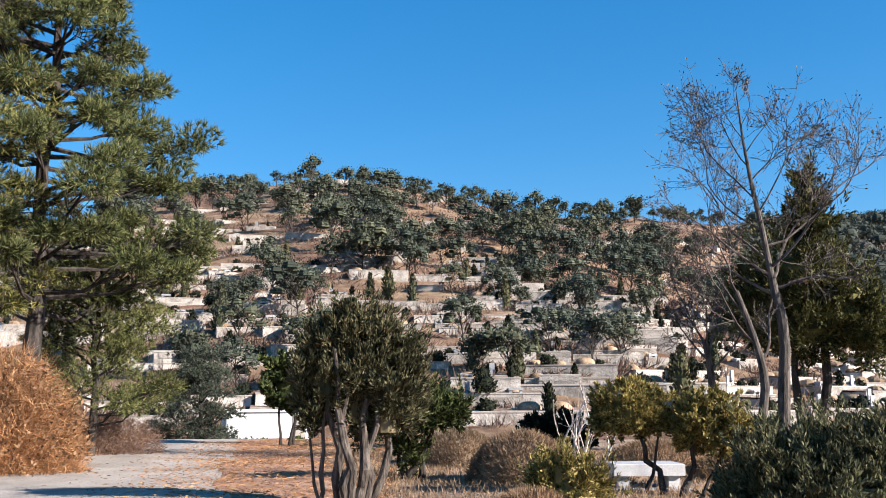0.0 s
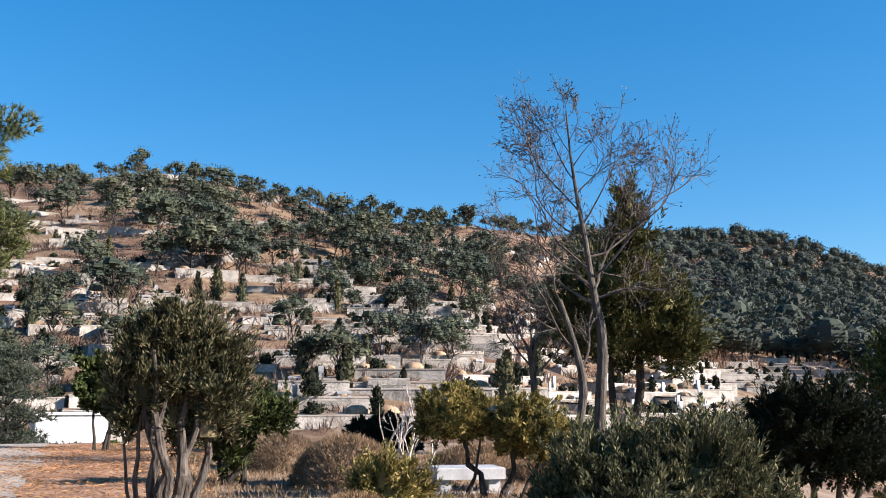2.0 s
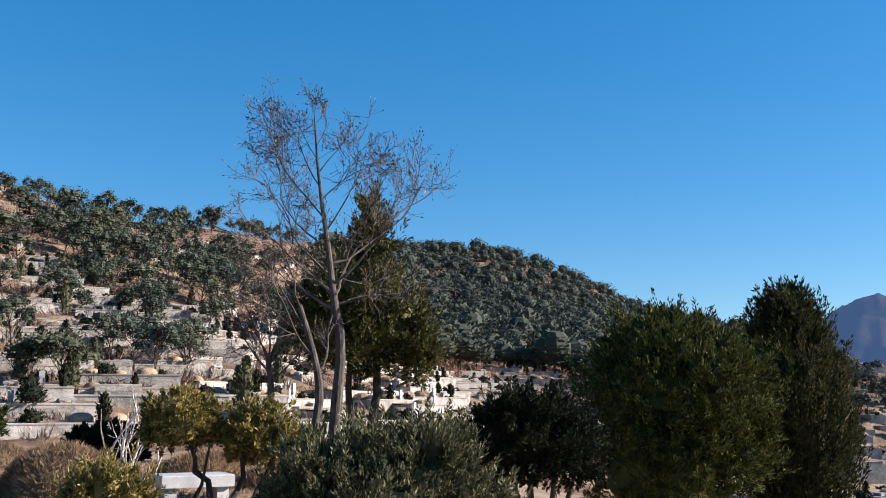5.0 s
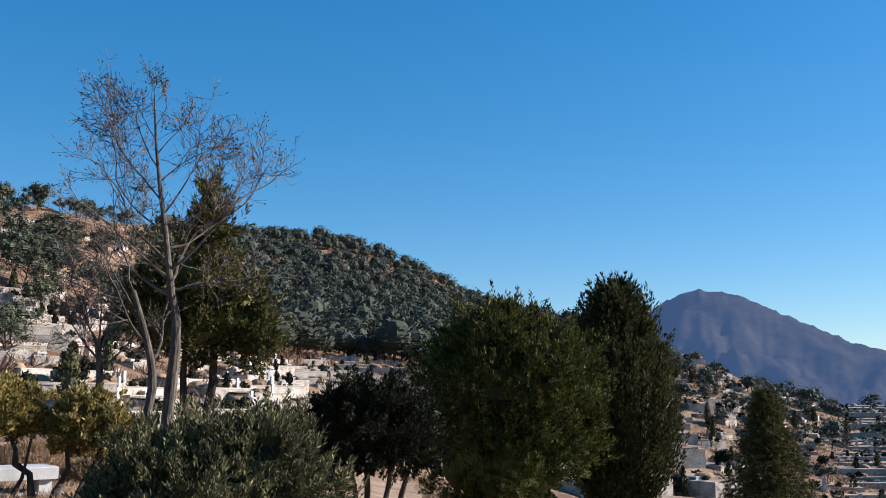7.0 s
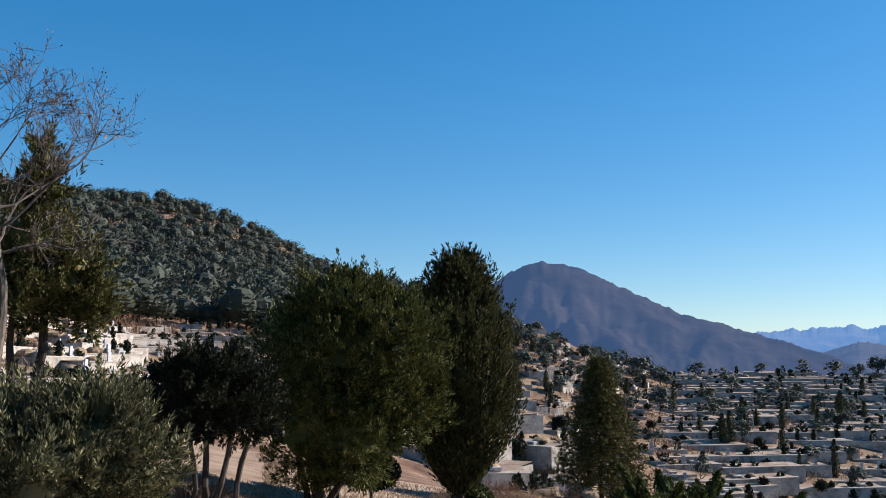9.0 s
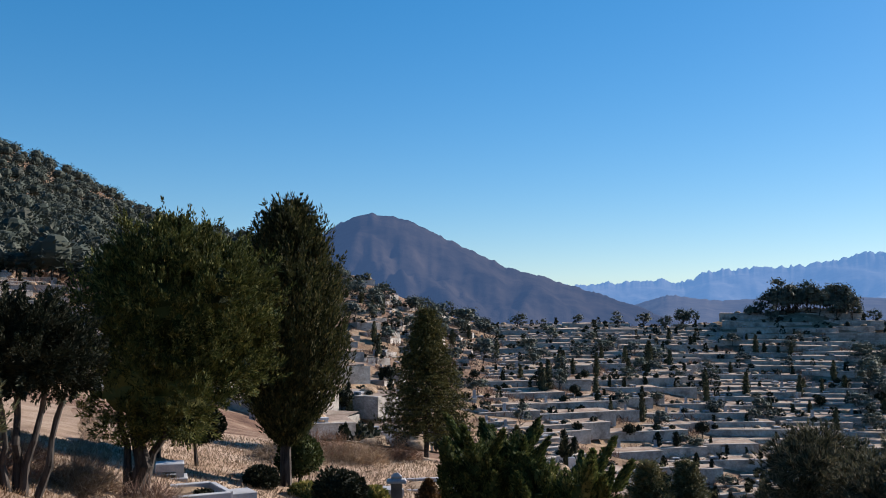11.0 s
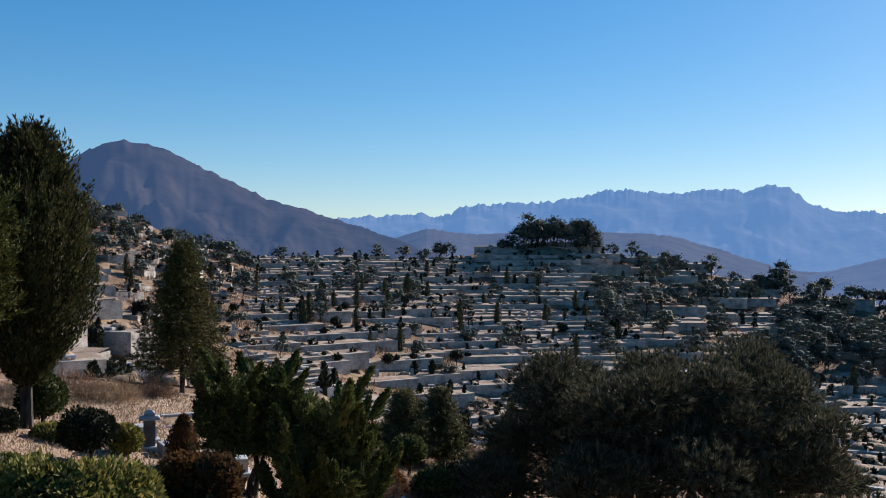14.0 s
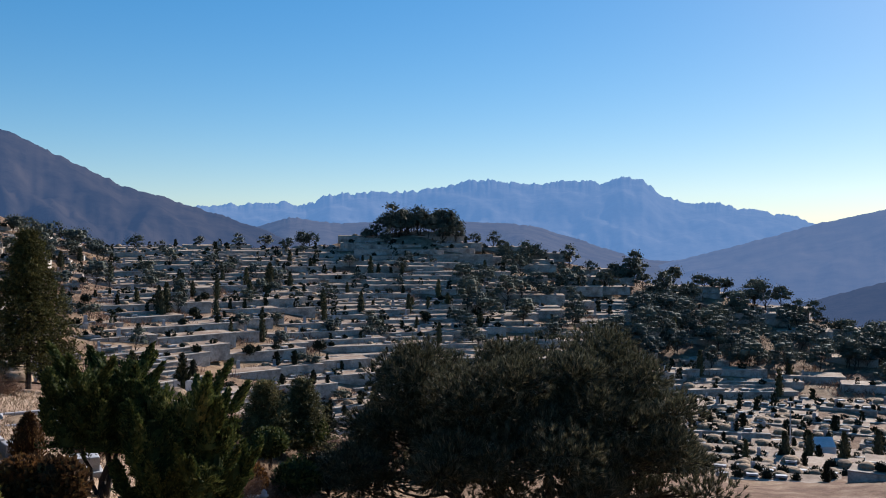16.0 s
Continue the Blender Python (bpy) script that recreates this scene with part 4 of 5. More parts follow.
# the large rounded juniper, the column juniper and their neighbours
near_tree("round_juniper", "large rounded green juniper tree with feathery edges", "tree", 36.9, 24,
          clump_tree([(0.85, 0, 4.5, 2.1, 1.9, 15000), (1.75, -0.2, 4.9, 1.45, 1.35, 8000), (-0.05, 0.2, 4.3, 1.5, 1.5, 7000), (2.1, 0, 3.3, 1.2, 1.2, 6500), (-0.05, -0.3, 2.7, 1.3, 1.25, 6000), (1.05, -0.5, 2.5, 1.3, 1.1, 6000), (0.75, 0, 5.7, 1.3, 1.0, 6000), (2.7, 0.1, 3.9, 0.75, 0.6, 2400), (0.1, 0.1, 5.3, 1.0, 0.8, 3500)],
                     [(0, 0, 0.22, 0.3, 0, 3.2), (0, 0.1, 0.12, 1.6, 0.2, 3.6), (-0.1, 0, 0.10, -0.3, 0.1, 3.0)], 0.12, 101, 0.6, 0.35, 0.135, 0.4, 1.7, 600), M_JUNIPER, M_PINE_BARK)


def column_juniper():
    w, s = column_geo(8.9, 3.35, 102, 0.17, 34000, 1.35)
    r = np.random.default_rng(112)
    pick = r.integers(0, 30000, 900)
    c = s[0][pick * 4]
    out = unit(c * [1, 1, 0]) * 0.45 + [0, 0, 1.0]
    tops = np.array([(0.5, 0.1, 8.0), (-0.7, -0.1, 7.8), (-0.1, 0, 8.6), (0.85, 0, 7.4), (-0.45, 0.3, 8.3), (0.2, -0.2, 8.5), (-0.95, 0, 7.2)])
    return w, join([s, plumes(c, out, 0.7, 0.10, 0.15, 34, r), plumes(tops, np.tile([0.0, 0, 1], (7, 1)), 1.1, 0.16, 0.17, 120, r)])


near_tree("column_juniper", "tall dark columnar juniper tree with ragged top", "tree", 45.45, 32, column_juniper(), M_COLUMN, M_PINE_BARK)
near_tree("dark_yew", "dark round clipped yew on several bent stems", "tree", 31.0, 20,
          clump_tree([(0, 0, 2.75, 1.25, 0.95, 9000), (0.7, 0, 2.5, 0.75, 0.7, 3000), (-0.75, 0.1, 2.6, 0.75, 0.75, 3000), (0.1, -0.1, 3.2, 0.85, 0.65, 3000)],
                     [(-0.25, 0, 0.09, -0.8, 0, 2.4), (0.0, 0.1, 0.1, 0.0, 0.2, 2.4), (0.1, 0, 0.09, 0.5, -0.1, 2.4), (0.3, 0.1, 0.08, 0.95, 0.1, 2.3), (-0.1, -0.1, 0.07, -0.35, -0.2, 2.4)], 0.10, 103, 0.35, 0.4, 0.17, 0.4, 2.2, 200), M_DARKLEAF, M_PINE_BARK)
near_tree("juniper_bush", "broad grey-green spreading juniper bush", "bush", 22.2, 13,
          clump_tree([(-0.55, 0, 0.85, 0.85, 0.7, 7000), (0.55, 0.1, 0.95, 0.9, 0.75, 7000), (-0.95, -0.1, 0.6, 0.6, 0.6, 4000), (1.05, -0.1, 0.65, 0.6, 0.6, 4000), (0.0, -0.3, 0.7, 0.9, 0.6, 6000), (-0.1, 0.3, 1.15, 0.7, 0.5, 4000), (0.75, 0.2, 1.35, 0.5, 0.35, 2500)],
                     [(-0.1, 0, 0.08, -0.6, 0, 0.7), (0.1, 0, 0.08, 0.6, 0.1, 0.8)], 0.09, 104, 0.6, 0.4, 0.13, 0.4, 1.9, 600), M_JUN_GREY, M_PINE_BARK)


def pads_tree(pads, stems, seed, leaf, count, spread=0.55, width=0.02):
    """Needle tufts on pads (x, y, z, rx, rz, count) with limbs to each."""
    r = np.random.default_rng(seed)
    pos, ways, wood = [], [], []
    for x, y, z, rx, rz, n in pads:
        p, d = blob_points(n, rx, rx, rz, 8, r, 0.75, 0.6)
        pos.append(p + [x, y, z])
        ways.append(d + [0, 0, 0.7])
        k = min(range(len(stems)), key=lambda i: (stems[i][1][0] - x) ** 2 + (stems[i][1][1] - y) ** 2 + 0.3 * (stems[i][1][2] - z) ** 2)
        a, b = np.array(stems[k][0], float), np.array(stems[k][1], float)
        t = np.clip((z - 0.7 - a[2]) / max(b[2] - a[2], 0.1), 0.1, 0.97)
        base, tip = a + (b - a) * t, np.array([x, y, z])
        mid = (base + tip) / 2 + r.normal(size=3) * 0.12 + [0, 0, -0.06 * np.linalg.norm(tip - base)]
        rad = stems[k][2] * 0.3
        wood.append(tube(np.array([base, (base + mid) / 2, mid, (mid + tip) / 2, tip]), np.linspace(rad, 0.02, 5), 5)[:2])
        for _ in range(7):
            q = tip + blob_points(1, rx * 0.9, rx * 0.9, rz * 0.7, 1, r, 0.5)[0][0]
            wood.append(tube(np.array([mid + (tip - mid) * r.random(), (mid + q) / 2 + r.normal(size=3) * 0.08, q]), [0.025, 0.018, 0.008], 3)[:2])
    for a, b, rad in stems:
        n = 9
        t = np.linspace(0, 1, n)[:, None]
        pts = np.array(a) + (np.array(b) - np.array(a)) * t + r.normal(size=(n, 3)) * rad * 0.5 * np.sin(np.pi * t)
        wood.append(tube(pts, rad * np.linspace(1.1, 0.3, n), 9)[:2])
    pos, ways = np.concatenate(pos), np.concatenate(ways)
    return join(wood), tufts(pos, ways, leaf, width, count, spread, r)


def ring_pads(seed, n, z0, z1, reach0, reach1, size, count, side=0.0, squash=0.42):
    r = np.random.default_rng(seed)
    out = []
    for i in range(n):
        k = (i + 0.5) / n
        th = i * 2.399 + r.normal() * 0.3
        reach = (reach0 + (reach1 - reach0) * k) * r.uniform(0.45, 1.05)
        s = size * r.uniform(0.75, 1.25)
        out.append((math.cos(th) * reach + side, math.sin(th) * reach, z0 + (z1 - z0) * k + r.normal() * 0.2, s, s * squash, count))
    return out


wide = ring_pads(120, 90, 4.6, 7.5, 6.4, 4.0, 1.15, 230, 0.0, 0.6) + ring_pads(121, 64, 2.9, 5.4, 6.9, 5.0, 1.1, 190, 0.0, 0.6)
near_tree("wide_pine", "wide dark pine with a spreading dome of needles", "tree", 81.6, 33,
          pads_tree(wide, [((-1.2, 0, -0.5), (-3.2, 0.5, 6.2), 0.2), ((-0.5, 0.2, -0.5), (-0.8, 0.3, 7.0), 0.24), ((0.4, -0.2, -0.5), (1.4, -0.3, 6.8), 0.22), ((0.9, 0, -0.5), (3.6, 0.2, 6.0), 0.2)], 122, 0.28, 12, 0.36, 0.018), M_WIDE, M_PINE_BARK)


def fir_geo(h, w, seed, n):
    """An open conical fir: whorls of drooping boughs."""
    r = np.random.default_rng(seed)
    wood = [tube(np.array([[0, 0, -0.4], [0.03, 0, h * 0.5], [0, 0, h]]), [0.02 * h, 0.012 * h, 0.01], 7)[:2]]
    pos, ways = [], []
    for i in range(n):
        k = 0.14 + 0.86 * (i / n) ** 0.9
        reach = 0.5 * w * (1 - k) ** 0.75 * r.uniform(0.7, 1.1) + 0.1
        th = i * 2.399
        out = np.array([math.cos(th), math.sin(th), 0.0])
        a = np.array([0, 0, k * h])
        b = a + out * reach + [0, 0, 0.05 * reach]
        wood.append(tube(np.array([a, (a + b) / 2 + [0, 0, -0.05], b]), [0.03, 0.02, 0.008], 3)[:2])
        m = int(26 + 110 * reach / w)
        t = r.uniform(0.25, 1.0, (m, 1))
        pos.append(a + (b - a) * t + r.normal(size=(m, 3)) * [0.16, 0.16, 0.09])
        ways.append(np.repeat(out[None], m, 0) + 0.8 * r.normal(size=(m, 3)) + [0, 0, 0.2])
    return join(wood), tufts(np.concatenate(pos), np.concatenate(ways), 0.2, 0.018, 7, 0.6, r)


near_tree("fir_tree", "sparse grey-green conical fir tree", "tree", 53.6, 45, fir_geo(6.9, 5.3, 106, 170), M_OLIVE, M_PINE_BARK)
for az, rr, h, w in ((66.6, 40, 3.0, 3.0), (68.7, 41, 3.5, 3.2)):
    near_tree("small_fir", "small grey-green open fir below the graves", "tree", az, rr, fir_geo(h, w, int(az), 80), M_JUN_GREY, M_PINE_BARK)

# bare trees and the olive juniper behind them


def bare_tree(name, label, az, r, stems, seed, depth=3, length=2.2, buds=True, lean_up=0.05):
    x, y, z = ground_at(az, r, 0.1)
    ob = thing(name, label, "tree", (x, y, z), -az)
    rg = np.random.default_rng(seed)
    tips, trunks = [], []
    for path, r0, r1, boughs in stems:
        pts = np.array(path, float)
        t = np.linspace(0, 1, 11)
        sx = np.linspace(0, 1, len(pts))
        fine = np.stack([np.interp(t, sx, pts[:, c]) for c in range(3)], 1)
        fine[1:-1] = (fine[:-2] + 2 * fine[1:-1] + fine[2:]) / 4
        trunks.append(tube(fine, np.linspace(r0, r1, 11) * rg.uniform(0.92, 1.08, 11), 10)[:2])
        for k, dx, dy, dz, ln in boughs:
            j = min(int(k * 10), 9)
            p = fine[j] + (fine[j + 1] - fine[j]) * (k * 10 - j)
            rad = (r0 + (r1 - r0) * k) * 0.42
            wood = []
            branching(p, (dx, dy, dz), ln * 0.95, rad, depth if ln > 1.3 else depth - 1, rg, wood, tips, 0.13, lean_up, (3, 6), 0.68, 0.58)
            part("bough", join([w[:2] for w in wood]), M_TWIG, ob)
    part("trunk", join(trunks), M_GREY_BARK, ob)
    if buds:
        c = np.array([t[0] for t in tips])
        d = np.array([t[1] for t in tips])
        tagged(part("bud_cluster", sprays(c, d, 0.08, 0.016, rg), M_TWIG, ob), kind="stuff")
        pick = rg.random(len(c)) < 0.006
        tagged(part("withered_leaves", sprays(c[pick], d[pick] * 0.3 + [0, 0, -0.8], 0.12, 0.05, rg), M_BROWNLEAF, ob), kind="stuff")
    return ob


bare_tree("bare_tree", "tall leafless tree with pale bent trunk and budded twigs", 19.7, 26,
          [([(-0.2, 0, -0.3), (-0.18, 0, 1.2), (-0.06, 0, 2.6), (0.05, 0, 3.7), (0.0, 0, 4.3), (-0.34, 0, 5.0), (-0.18, 0, 5.7), (-0.62, 0, 7.4), (-0.76, 0, 8.7), (-0.85, 0, 10.1)], 0.2, 0.02,
            [(0.99, 0.0, 0, 1, 0.6), (0.96, -0.5, 0.2, 0.8, 0.7), (0.93, 0.5, -0.2, 0.9, 0.8), (0.90, -0.6, 0.1, 0.9, 1.0), (0.87, 0.6, 0.2, 0.8, 1.1), (0.84, -0.7, -0.3, 0.8, 1.5), (0.81, 0.7, 0.1, 0.9, 1.6), (0.77, -0.8, 0.2, 0.8, 1.9), (0.74, 0.6, -0.4, 1.0, 2.0), (0.70, -0.9, 0.1, 0.7, 2.1), (0.66, 0.75, 0.2, 0.75, 2.7), (0.62, -0.8, 0.4, 0.9, 2.4), (0.60, 0.9, -0.3, 0.6, 2.6), (0.57, -1.0, -0.4, 0.7, 2.2), (0.55, 0.5, 0.7, 0.8, 2.0), (0.52, 0.95, 0.1, 0.25, 1.6), (0.50, -0.9, 0.3, 0.35, 1.6)])], 130, 4, 2.4)
bare_tree("bare_tree", "slender leafless tree with a leaning grey trunk", 17.8, 25,
          [([(0, 0, -0.3), (0.1, 0, 1.0), (0.35, 0, 2.2), (0.2, 0, 3.2), (-0.25, 0, 4.6)], 0.16, 0.06,
            [(0.98, -0.3, 0, 1, 2.0), (0.9, -0.6, 0.2, 0.8, 1.9), (0.75, -0.7, -0.2, 0.8, 1.8), (0.65, 0.6, 0.2, 0.7, 1.6)])], 131, 3, 2.0)
bare_tree("bare_tree", "small leafless tree with fine grey twigs", 15.3, 33,
          [([(0, 0, -0.3), (0.15, 0, 1.2), (0.2, 0, 2.4), (0.05, 0, 3.6)], 0.17, 0.09,
            [(0.98, -0.3, 0, 1, 1.6), (0.9, 0.4, 0.2, 0.9, 1.6), (0.85, -0.8, 0, 0.6, 1.5), (0.75, 0.9, 0, 0.5, 1.3), (0.95, 0.1, -0.4, 0.9, 1.6), (0.8, -0.6, 0.5, 0.7, 1.4)])], 132, 4, 1.6)
olive = clump_tree([(0.0, 0, 6.0, 1.4, 1.6, 4200), (0.3, 0, 7.6, 0.75, 1.2, 2400), (1.2, 0.1, 4.8, 1.3, 1.5, 4000), (-1.0, 0.2, 4.7, 1.3, 1.4, 3200), (1.7, 0, 3.9, 0.9, 0.9, 2000), (-1.5, 0, 5.6, 0.7, 0.8, 1200), (0.2, -0.3, 4.4, 1.2, 1.3, 3000), (0.25, 0, 8.7, 0.35, 0.7, 700)],
                   [(-0.25, 0, 0.15, -0.4, 0, 6.0), (0.3, 0.2, 0.16, 0.5, 0.1, 8.0)], 0.18, 107, 0.5, 0.4, 0.15, 0.6, 1.6, 260)
near_tree("olive_juniper", "tall olive-green juniper on two dark trunks", "tree", 20.9, 32, olive, M_OLIVE, M_PINE_BARK)

# the large pine beside the road
bp = [(4.2, 0.3, 9.4, 1.0, 0.5, 120), (3.4, 0.0, 8.0, 1.1, 0.55, 130), (4.4, -0.3, 6.5, 0.9, 0.5, 110), (3.2, 0.5, 6.3, 1.1, 0.6, 130), (2.6, -0.4, 10.6, 1.0, 0.5, 120), (3.5, 0.2, 8.8, 1.1, 0.5, 130), (1.8, 0.1, 11.7, 1.0, 0.5, 120), (2.6, 0.1, 9.6, 1.0, 0.55, 120)]
bp += ring_pads(140, 62, 4.6, 14.2, 4.4, 2.6, 0.82, 120, 0.2, 0.45)
bp = [(x, y, z, rx * 0.9, rz, int(n * 1.2)) for x, y, z, rx, rz, n in bp]
near_tree("big_pine", "large old pine with layered limbs beside the gravel road", "tree", -23.6, 28,
          pads_tree(bp, [((0, 0, -0.5), (0.35, 0, 13.5), 0.27)], 141, 0.28, 12, 0.55, 0.016), M_PINE, M_PINE_BARK)
near_tree("young_pine", "young bright green pine with drooping boughs", "tree", -20.0, 31,
          pads_tree(ring_pads(142, 34, 1.4, 6.6, 2.7, 1.0, 0.85, 110, 0.0, 0.6), [((0, 0, -0.4), (0.1, 0, 6.8), 0.13)], 143, 0.26, 11, 0.7, 0.014), M_PINE, M_PINE_BARK)
near_tree("edge_pine", "pine with thin dead lower branches", "tree", -28.5, 27,
          pads_tree(ring_pads(144, 40, 4.0, 12.5, 3.6, 2.2, 0.95, 100, 0.0, 0.5), [((0, 0, -0.5), (-0.3, 0, 12.5), 0.22)], 145, 0.26, 10, 0.6, 0.014), M_PINE, M_PINE_BARK)


def brush_heap(name, label, az, r, w, h, seed, n, mat, leafy=0):
    """A heap of dry stems with curled leaves."""
    rg = np.random.default_rng(seed)
    p, d = blob_points(n, w / 2, w / 2.4, h, 8, rg, 0.8)
    p[:, 2] = np.abs(p[:, 2])
    ob = thing(name, label, "bush", ground_at(az, r, 0.1), -az)
    part("tangle", tufts(p, d + [0, 0, 0.6], 0.5, 0.008, 4, 0.5, rg), mat, ob)
    if leafy:
        q, e = blob_points(leafy, w / 2, w / 2.4, h, 8, rg, 0.3)
        q[:, 2] = np.abs(q[:, 2])
        part("leaves", sprays(q, e + rg.normal(size=e.shape), 0.12, 0.035, rg), M_BROWNLEAF, ob)
    return ob


brush_heap("dry_brush", "tangled russet brush with curled dry leaves", -24.8, 25, 4.4, 3.2, 150, 6200, M_NEEDLES, 2600)
brush_heap("dry_brush", "low russet brush beside the road", -22.6, 25.5, 1.8, 1.7, 151, 1600, M_NEEDLES, 900)
brush_heap("dry_brush", "brown leafless thicket under the pines", -20.0, 33, 4.5, 1.5, 152, 2200, M_BRUSH)

for i, (az, r, w, h) in enumerate(((30, 22.5, 2.2, 0.8), (34, 23, 1.8, 0.7), (37.8, 22, 1.6, 0.8), (45.5, 38, 3.0, 1.0), (47.5, 41, 3.0, 1.1), (49.5, 40, 3.0, 0.9), (51.5, 43, 2.6, 0.9), (50, 30, 1.4, 0.5), (57, 32, 2.2, 0.8), (63, 34, 2.4, 0.9))):
    brush_heap("dry_brush", "pale tangled dead vines and dry stems", az, r, w, h, 230 + i, 700, M_BLADE if i % 2 else M_BRUSH)

# old junipers by the road
near_tree("old_juniper", "old juniper with thick twisted pale stems and dark sprays", "tree", -5.2, 16,
          clump_tree([(-0.1, 0, 2.95, 0.42, 0.36, 2600), (0.35, 0.1, 2.85, 0.42, 0.36, 2600), (0.7, 0.1, 2.6, 0.40, 0.42, 2400), (-0.5, 0, 2.7, 0.38, 0.42, 2200), (-0.75, 0.1, 2.15, 0.30, 0.38, 1600), (-0.45, -0.1, 2.1, 0.40, 0.42, 2200), (0.1, -0.1, 2.3, 0.5, 0.45, 2600), (0.6, -0.1, 2.0, 0.46, 0.45, 2400), (0.9, 0.1, 2.2, 0.30, 0.4, 1400), (0.0, 0.1, 1.75, 0.42, 0.35, 1600), (0.5, 0, 1.5, 0.36, 0.35, 1200), (-0.85, 0, 1.75, 0.16, 0.24, 500), (-0.1, -0.2, 3.2, 0.22, 0.18, 500), (-0.62, 0.1, 1.6, 0.3, 0.32, 1200), (0.82, 0.2, 1.65, 0.34, 0.4, 1500), (0.15, 0.2, 1.35, 0.35, 0.3, 900)],
                     [(-0.2, 0, 0.095, -0.55, 0, 2.4), (-0.08, -0.25, 0.10, -0.12, -0.3, 1.9), (0.05, -0.2, 0.105, 0.2, -0.25, 1.8), (0.2, 0.1, 0.085, 0.75, 0.1, 2.2), (0.0, -0.25, 0.075, -0.35, -0.42, 2.6), (0.14, -0.1, 0.075, 0.4, -0.2, 2.2), (-0.62, -0.1, 0.05, -0.5, -0.1, 1.6), (-0.5, -0.1, 0.035, -0.85, 0, 1.9)], 0.11, 109, 0.8, 0.35, 0.125, 0.6, 1.5, 260), M_JUN_DARK, M_JUN_BARK)
near_tree("clipped_juniper", "olive clipped juniper with a flat round head", "tree", -1.4, 21,
          clump_tree([(0.1, 0, 1.5, 0.85, 0.42, 5200), (0.55, 0.1, 1.6, 0.5, 0.35, 2000), (-0.45, 0, 1.35, 0.5, 0.35, 1800), (-0.2, 0, 0.75, 0.35, 0.6, 1600)],
                     [(-0.25, 0, 0.11, -0.1, 0, 1.4), (-0.1, 0.1, 0.08, 0.3, 0, 1.3), (-0.35, 0, 0.06, -0.45, 0, 1.2)], 0.11, 113, 0.6, 0.45, 0.15, 0.5, 1.8, 100), M_JUNIPER, M_PINE_BARK)
near_tree("dark_juniper", "dark juniper at the edge of the road", "tree", -9.2, 38,
          clump_tree([(0, 0, 2.2, 0.9, 0.8, 3200), (0.6, 0, 2.9, 0.7, 0.6, 2000), (-0.4, 0, 3.0, 0.5, 0.5, 1000)],
                     [(-0.2, 0, 0.07, -0.3, 0, 2.2), (0.1, 0, 0.07, 0.5, 0, 2.6), (0.3, 0, 0.06, 0.2, 0, 2.4)], 0.2, 114), M_JUNIPER, M_PINE_BARK)
near_tree("topiary_yew", "yellow-green clipped yew with two flat heads on bent stems", "tree", 13.2, 17.5,
          clump_tree([(-0.72, 0, 1.58, 0.55, 0.46, 5200), (-0.42, 0.1, 1.50, 0.42, 0.40, 2600), (-1.05, 0.05, 1.42, 0.34, 0.34, 1600), (0.62, 0, 1.40, 0.60, 0.50, 5600), (0.98, 0, 1.18, 0.45, 0.46, 2800), (0.32, 0.05, 1.25, 0.40, 0.42, 2200)],
                     [(0.0, 0, 0.075, -0.55, 0, 1.15), (0.12, 0.05, 0.07, 0.45, 0, 1.1), (0.35, 0.1, 0.04, 0.9, 0.1, 0.95), (-0.5, 0.0, 0.04, -0.2, 0, 1.2)], 0.075, 110, 0.5, 0.45, 0.2, 0.4, 2.0), M_YELLOW, M_PINE_BARK)
near_tree("round_yew", "low rounded yellow-green yew bush in the grass", "bush", 7.1, 15,
          clump_tree([(0, 0, 0.5, 0.58, 0.5, 4200), (0.25, 0, 0.45, 0.4, 0.4, 1400), (-0.28, 0, 0.5, 0.36, 0.4, 1300)], [(0, 0, 0.05, 0, 0, 0.6)], 0.08, 115, 0.5, 0.5, 0.19, 0.4, 1.6, 80), M_YELLOW, M_PINE_BARK)
near_tree("dark_shrub", "low dark evergreen shrub behind the mounds", "bush", 6.3, 34, clump_tree([(0, 0, 0.6, 1.0, 0.65, 2600), (0.7, 0, 0.5, 0.7, 0.5, 1400)], [(0, 0, 0.05, 0, 0, 0.5)], 0.18, 116), M_DARKLEAF, M_PINE_BARK)


def pale_shrub(az, r, seed):
    ob = thing("bare_shrub", "small leafless shrub with pale peeling stems", "shrub", ground_at(az, r, 0.05), -az)
    rg = np.random.default_rng(seed)
    for dx in (-0.25, 0.05, 0.4):
        wood, tips = [], []
        branching((dx * 0.3, 0, 0), (dx, rg.normal() * 0.1, 1), 1.0, 0.04, 2, rg, wood, tips, 0.14, 0.12, (2, 4), 0.5, 0.72, 6)
        part("stem", join([w[:2] for w in wood]), M_PALE_TWIG, ob)


pale_shrub(7.6, 19, 160)
pale_shrub(8.4, 19.4, 164)


def big_mound(az, r, rx, ry, h, seed, label):
    """A tall grave mound with shaggy dead grass on it."""
    ob = thing("grave_mound", label, "grave mound", ground_at(az, r, 0.1), -az)
    part("earth", dome(rx * 0.9, ry * 0.9, h * 0.93, 9, 28, seed), M_MOUND, ob)
    rg = np.random.default_rng(seed)
    n = int(9000 * rx)
    u = unit(rg.normal(size=(n, 3)))
    u[:, 2] = np.abs(u[:, 2])
    p = u * np.array([rx, ry, h]) * 0.98
    part("dry_grass", sprays(p, u + [0, 0, 0.3] + 0.5 * rg.normal(size=(n, 3)), 0.16, 0.008, rg), M_BLADE, ob)
    return ob


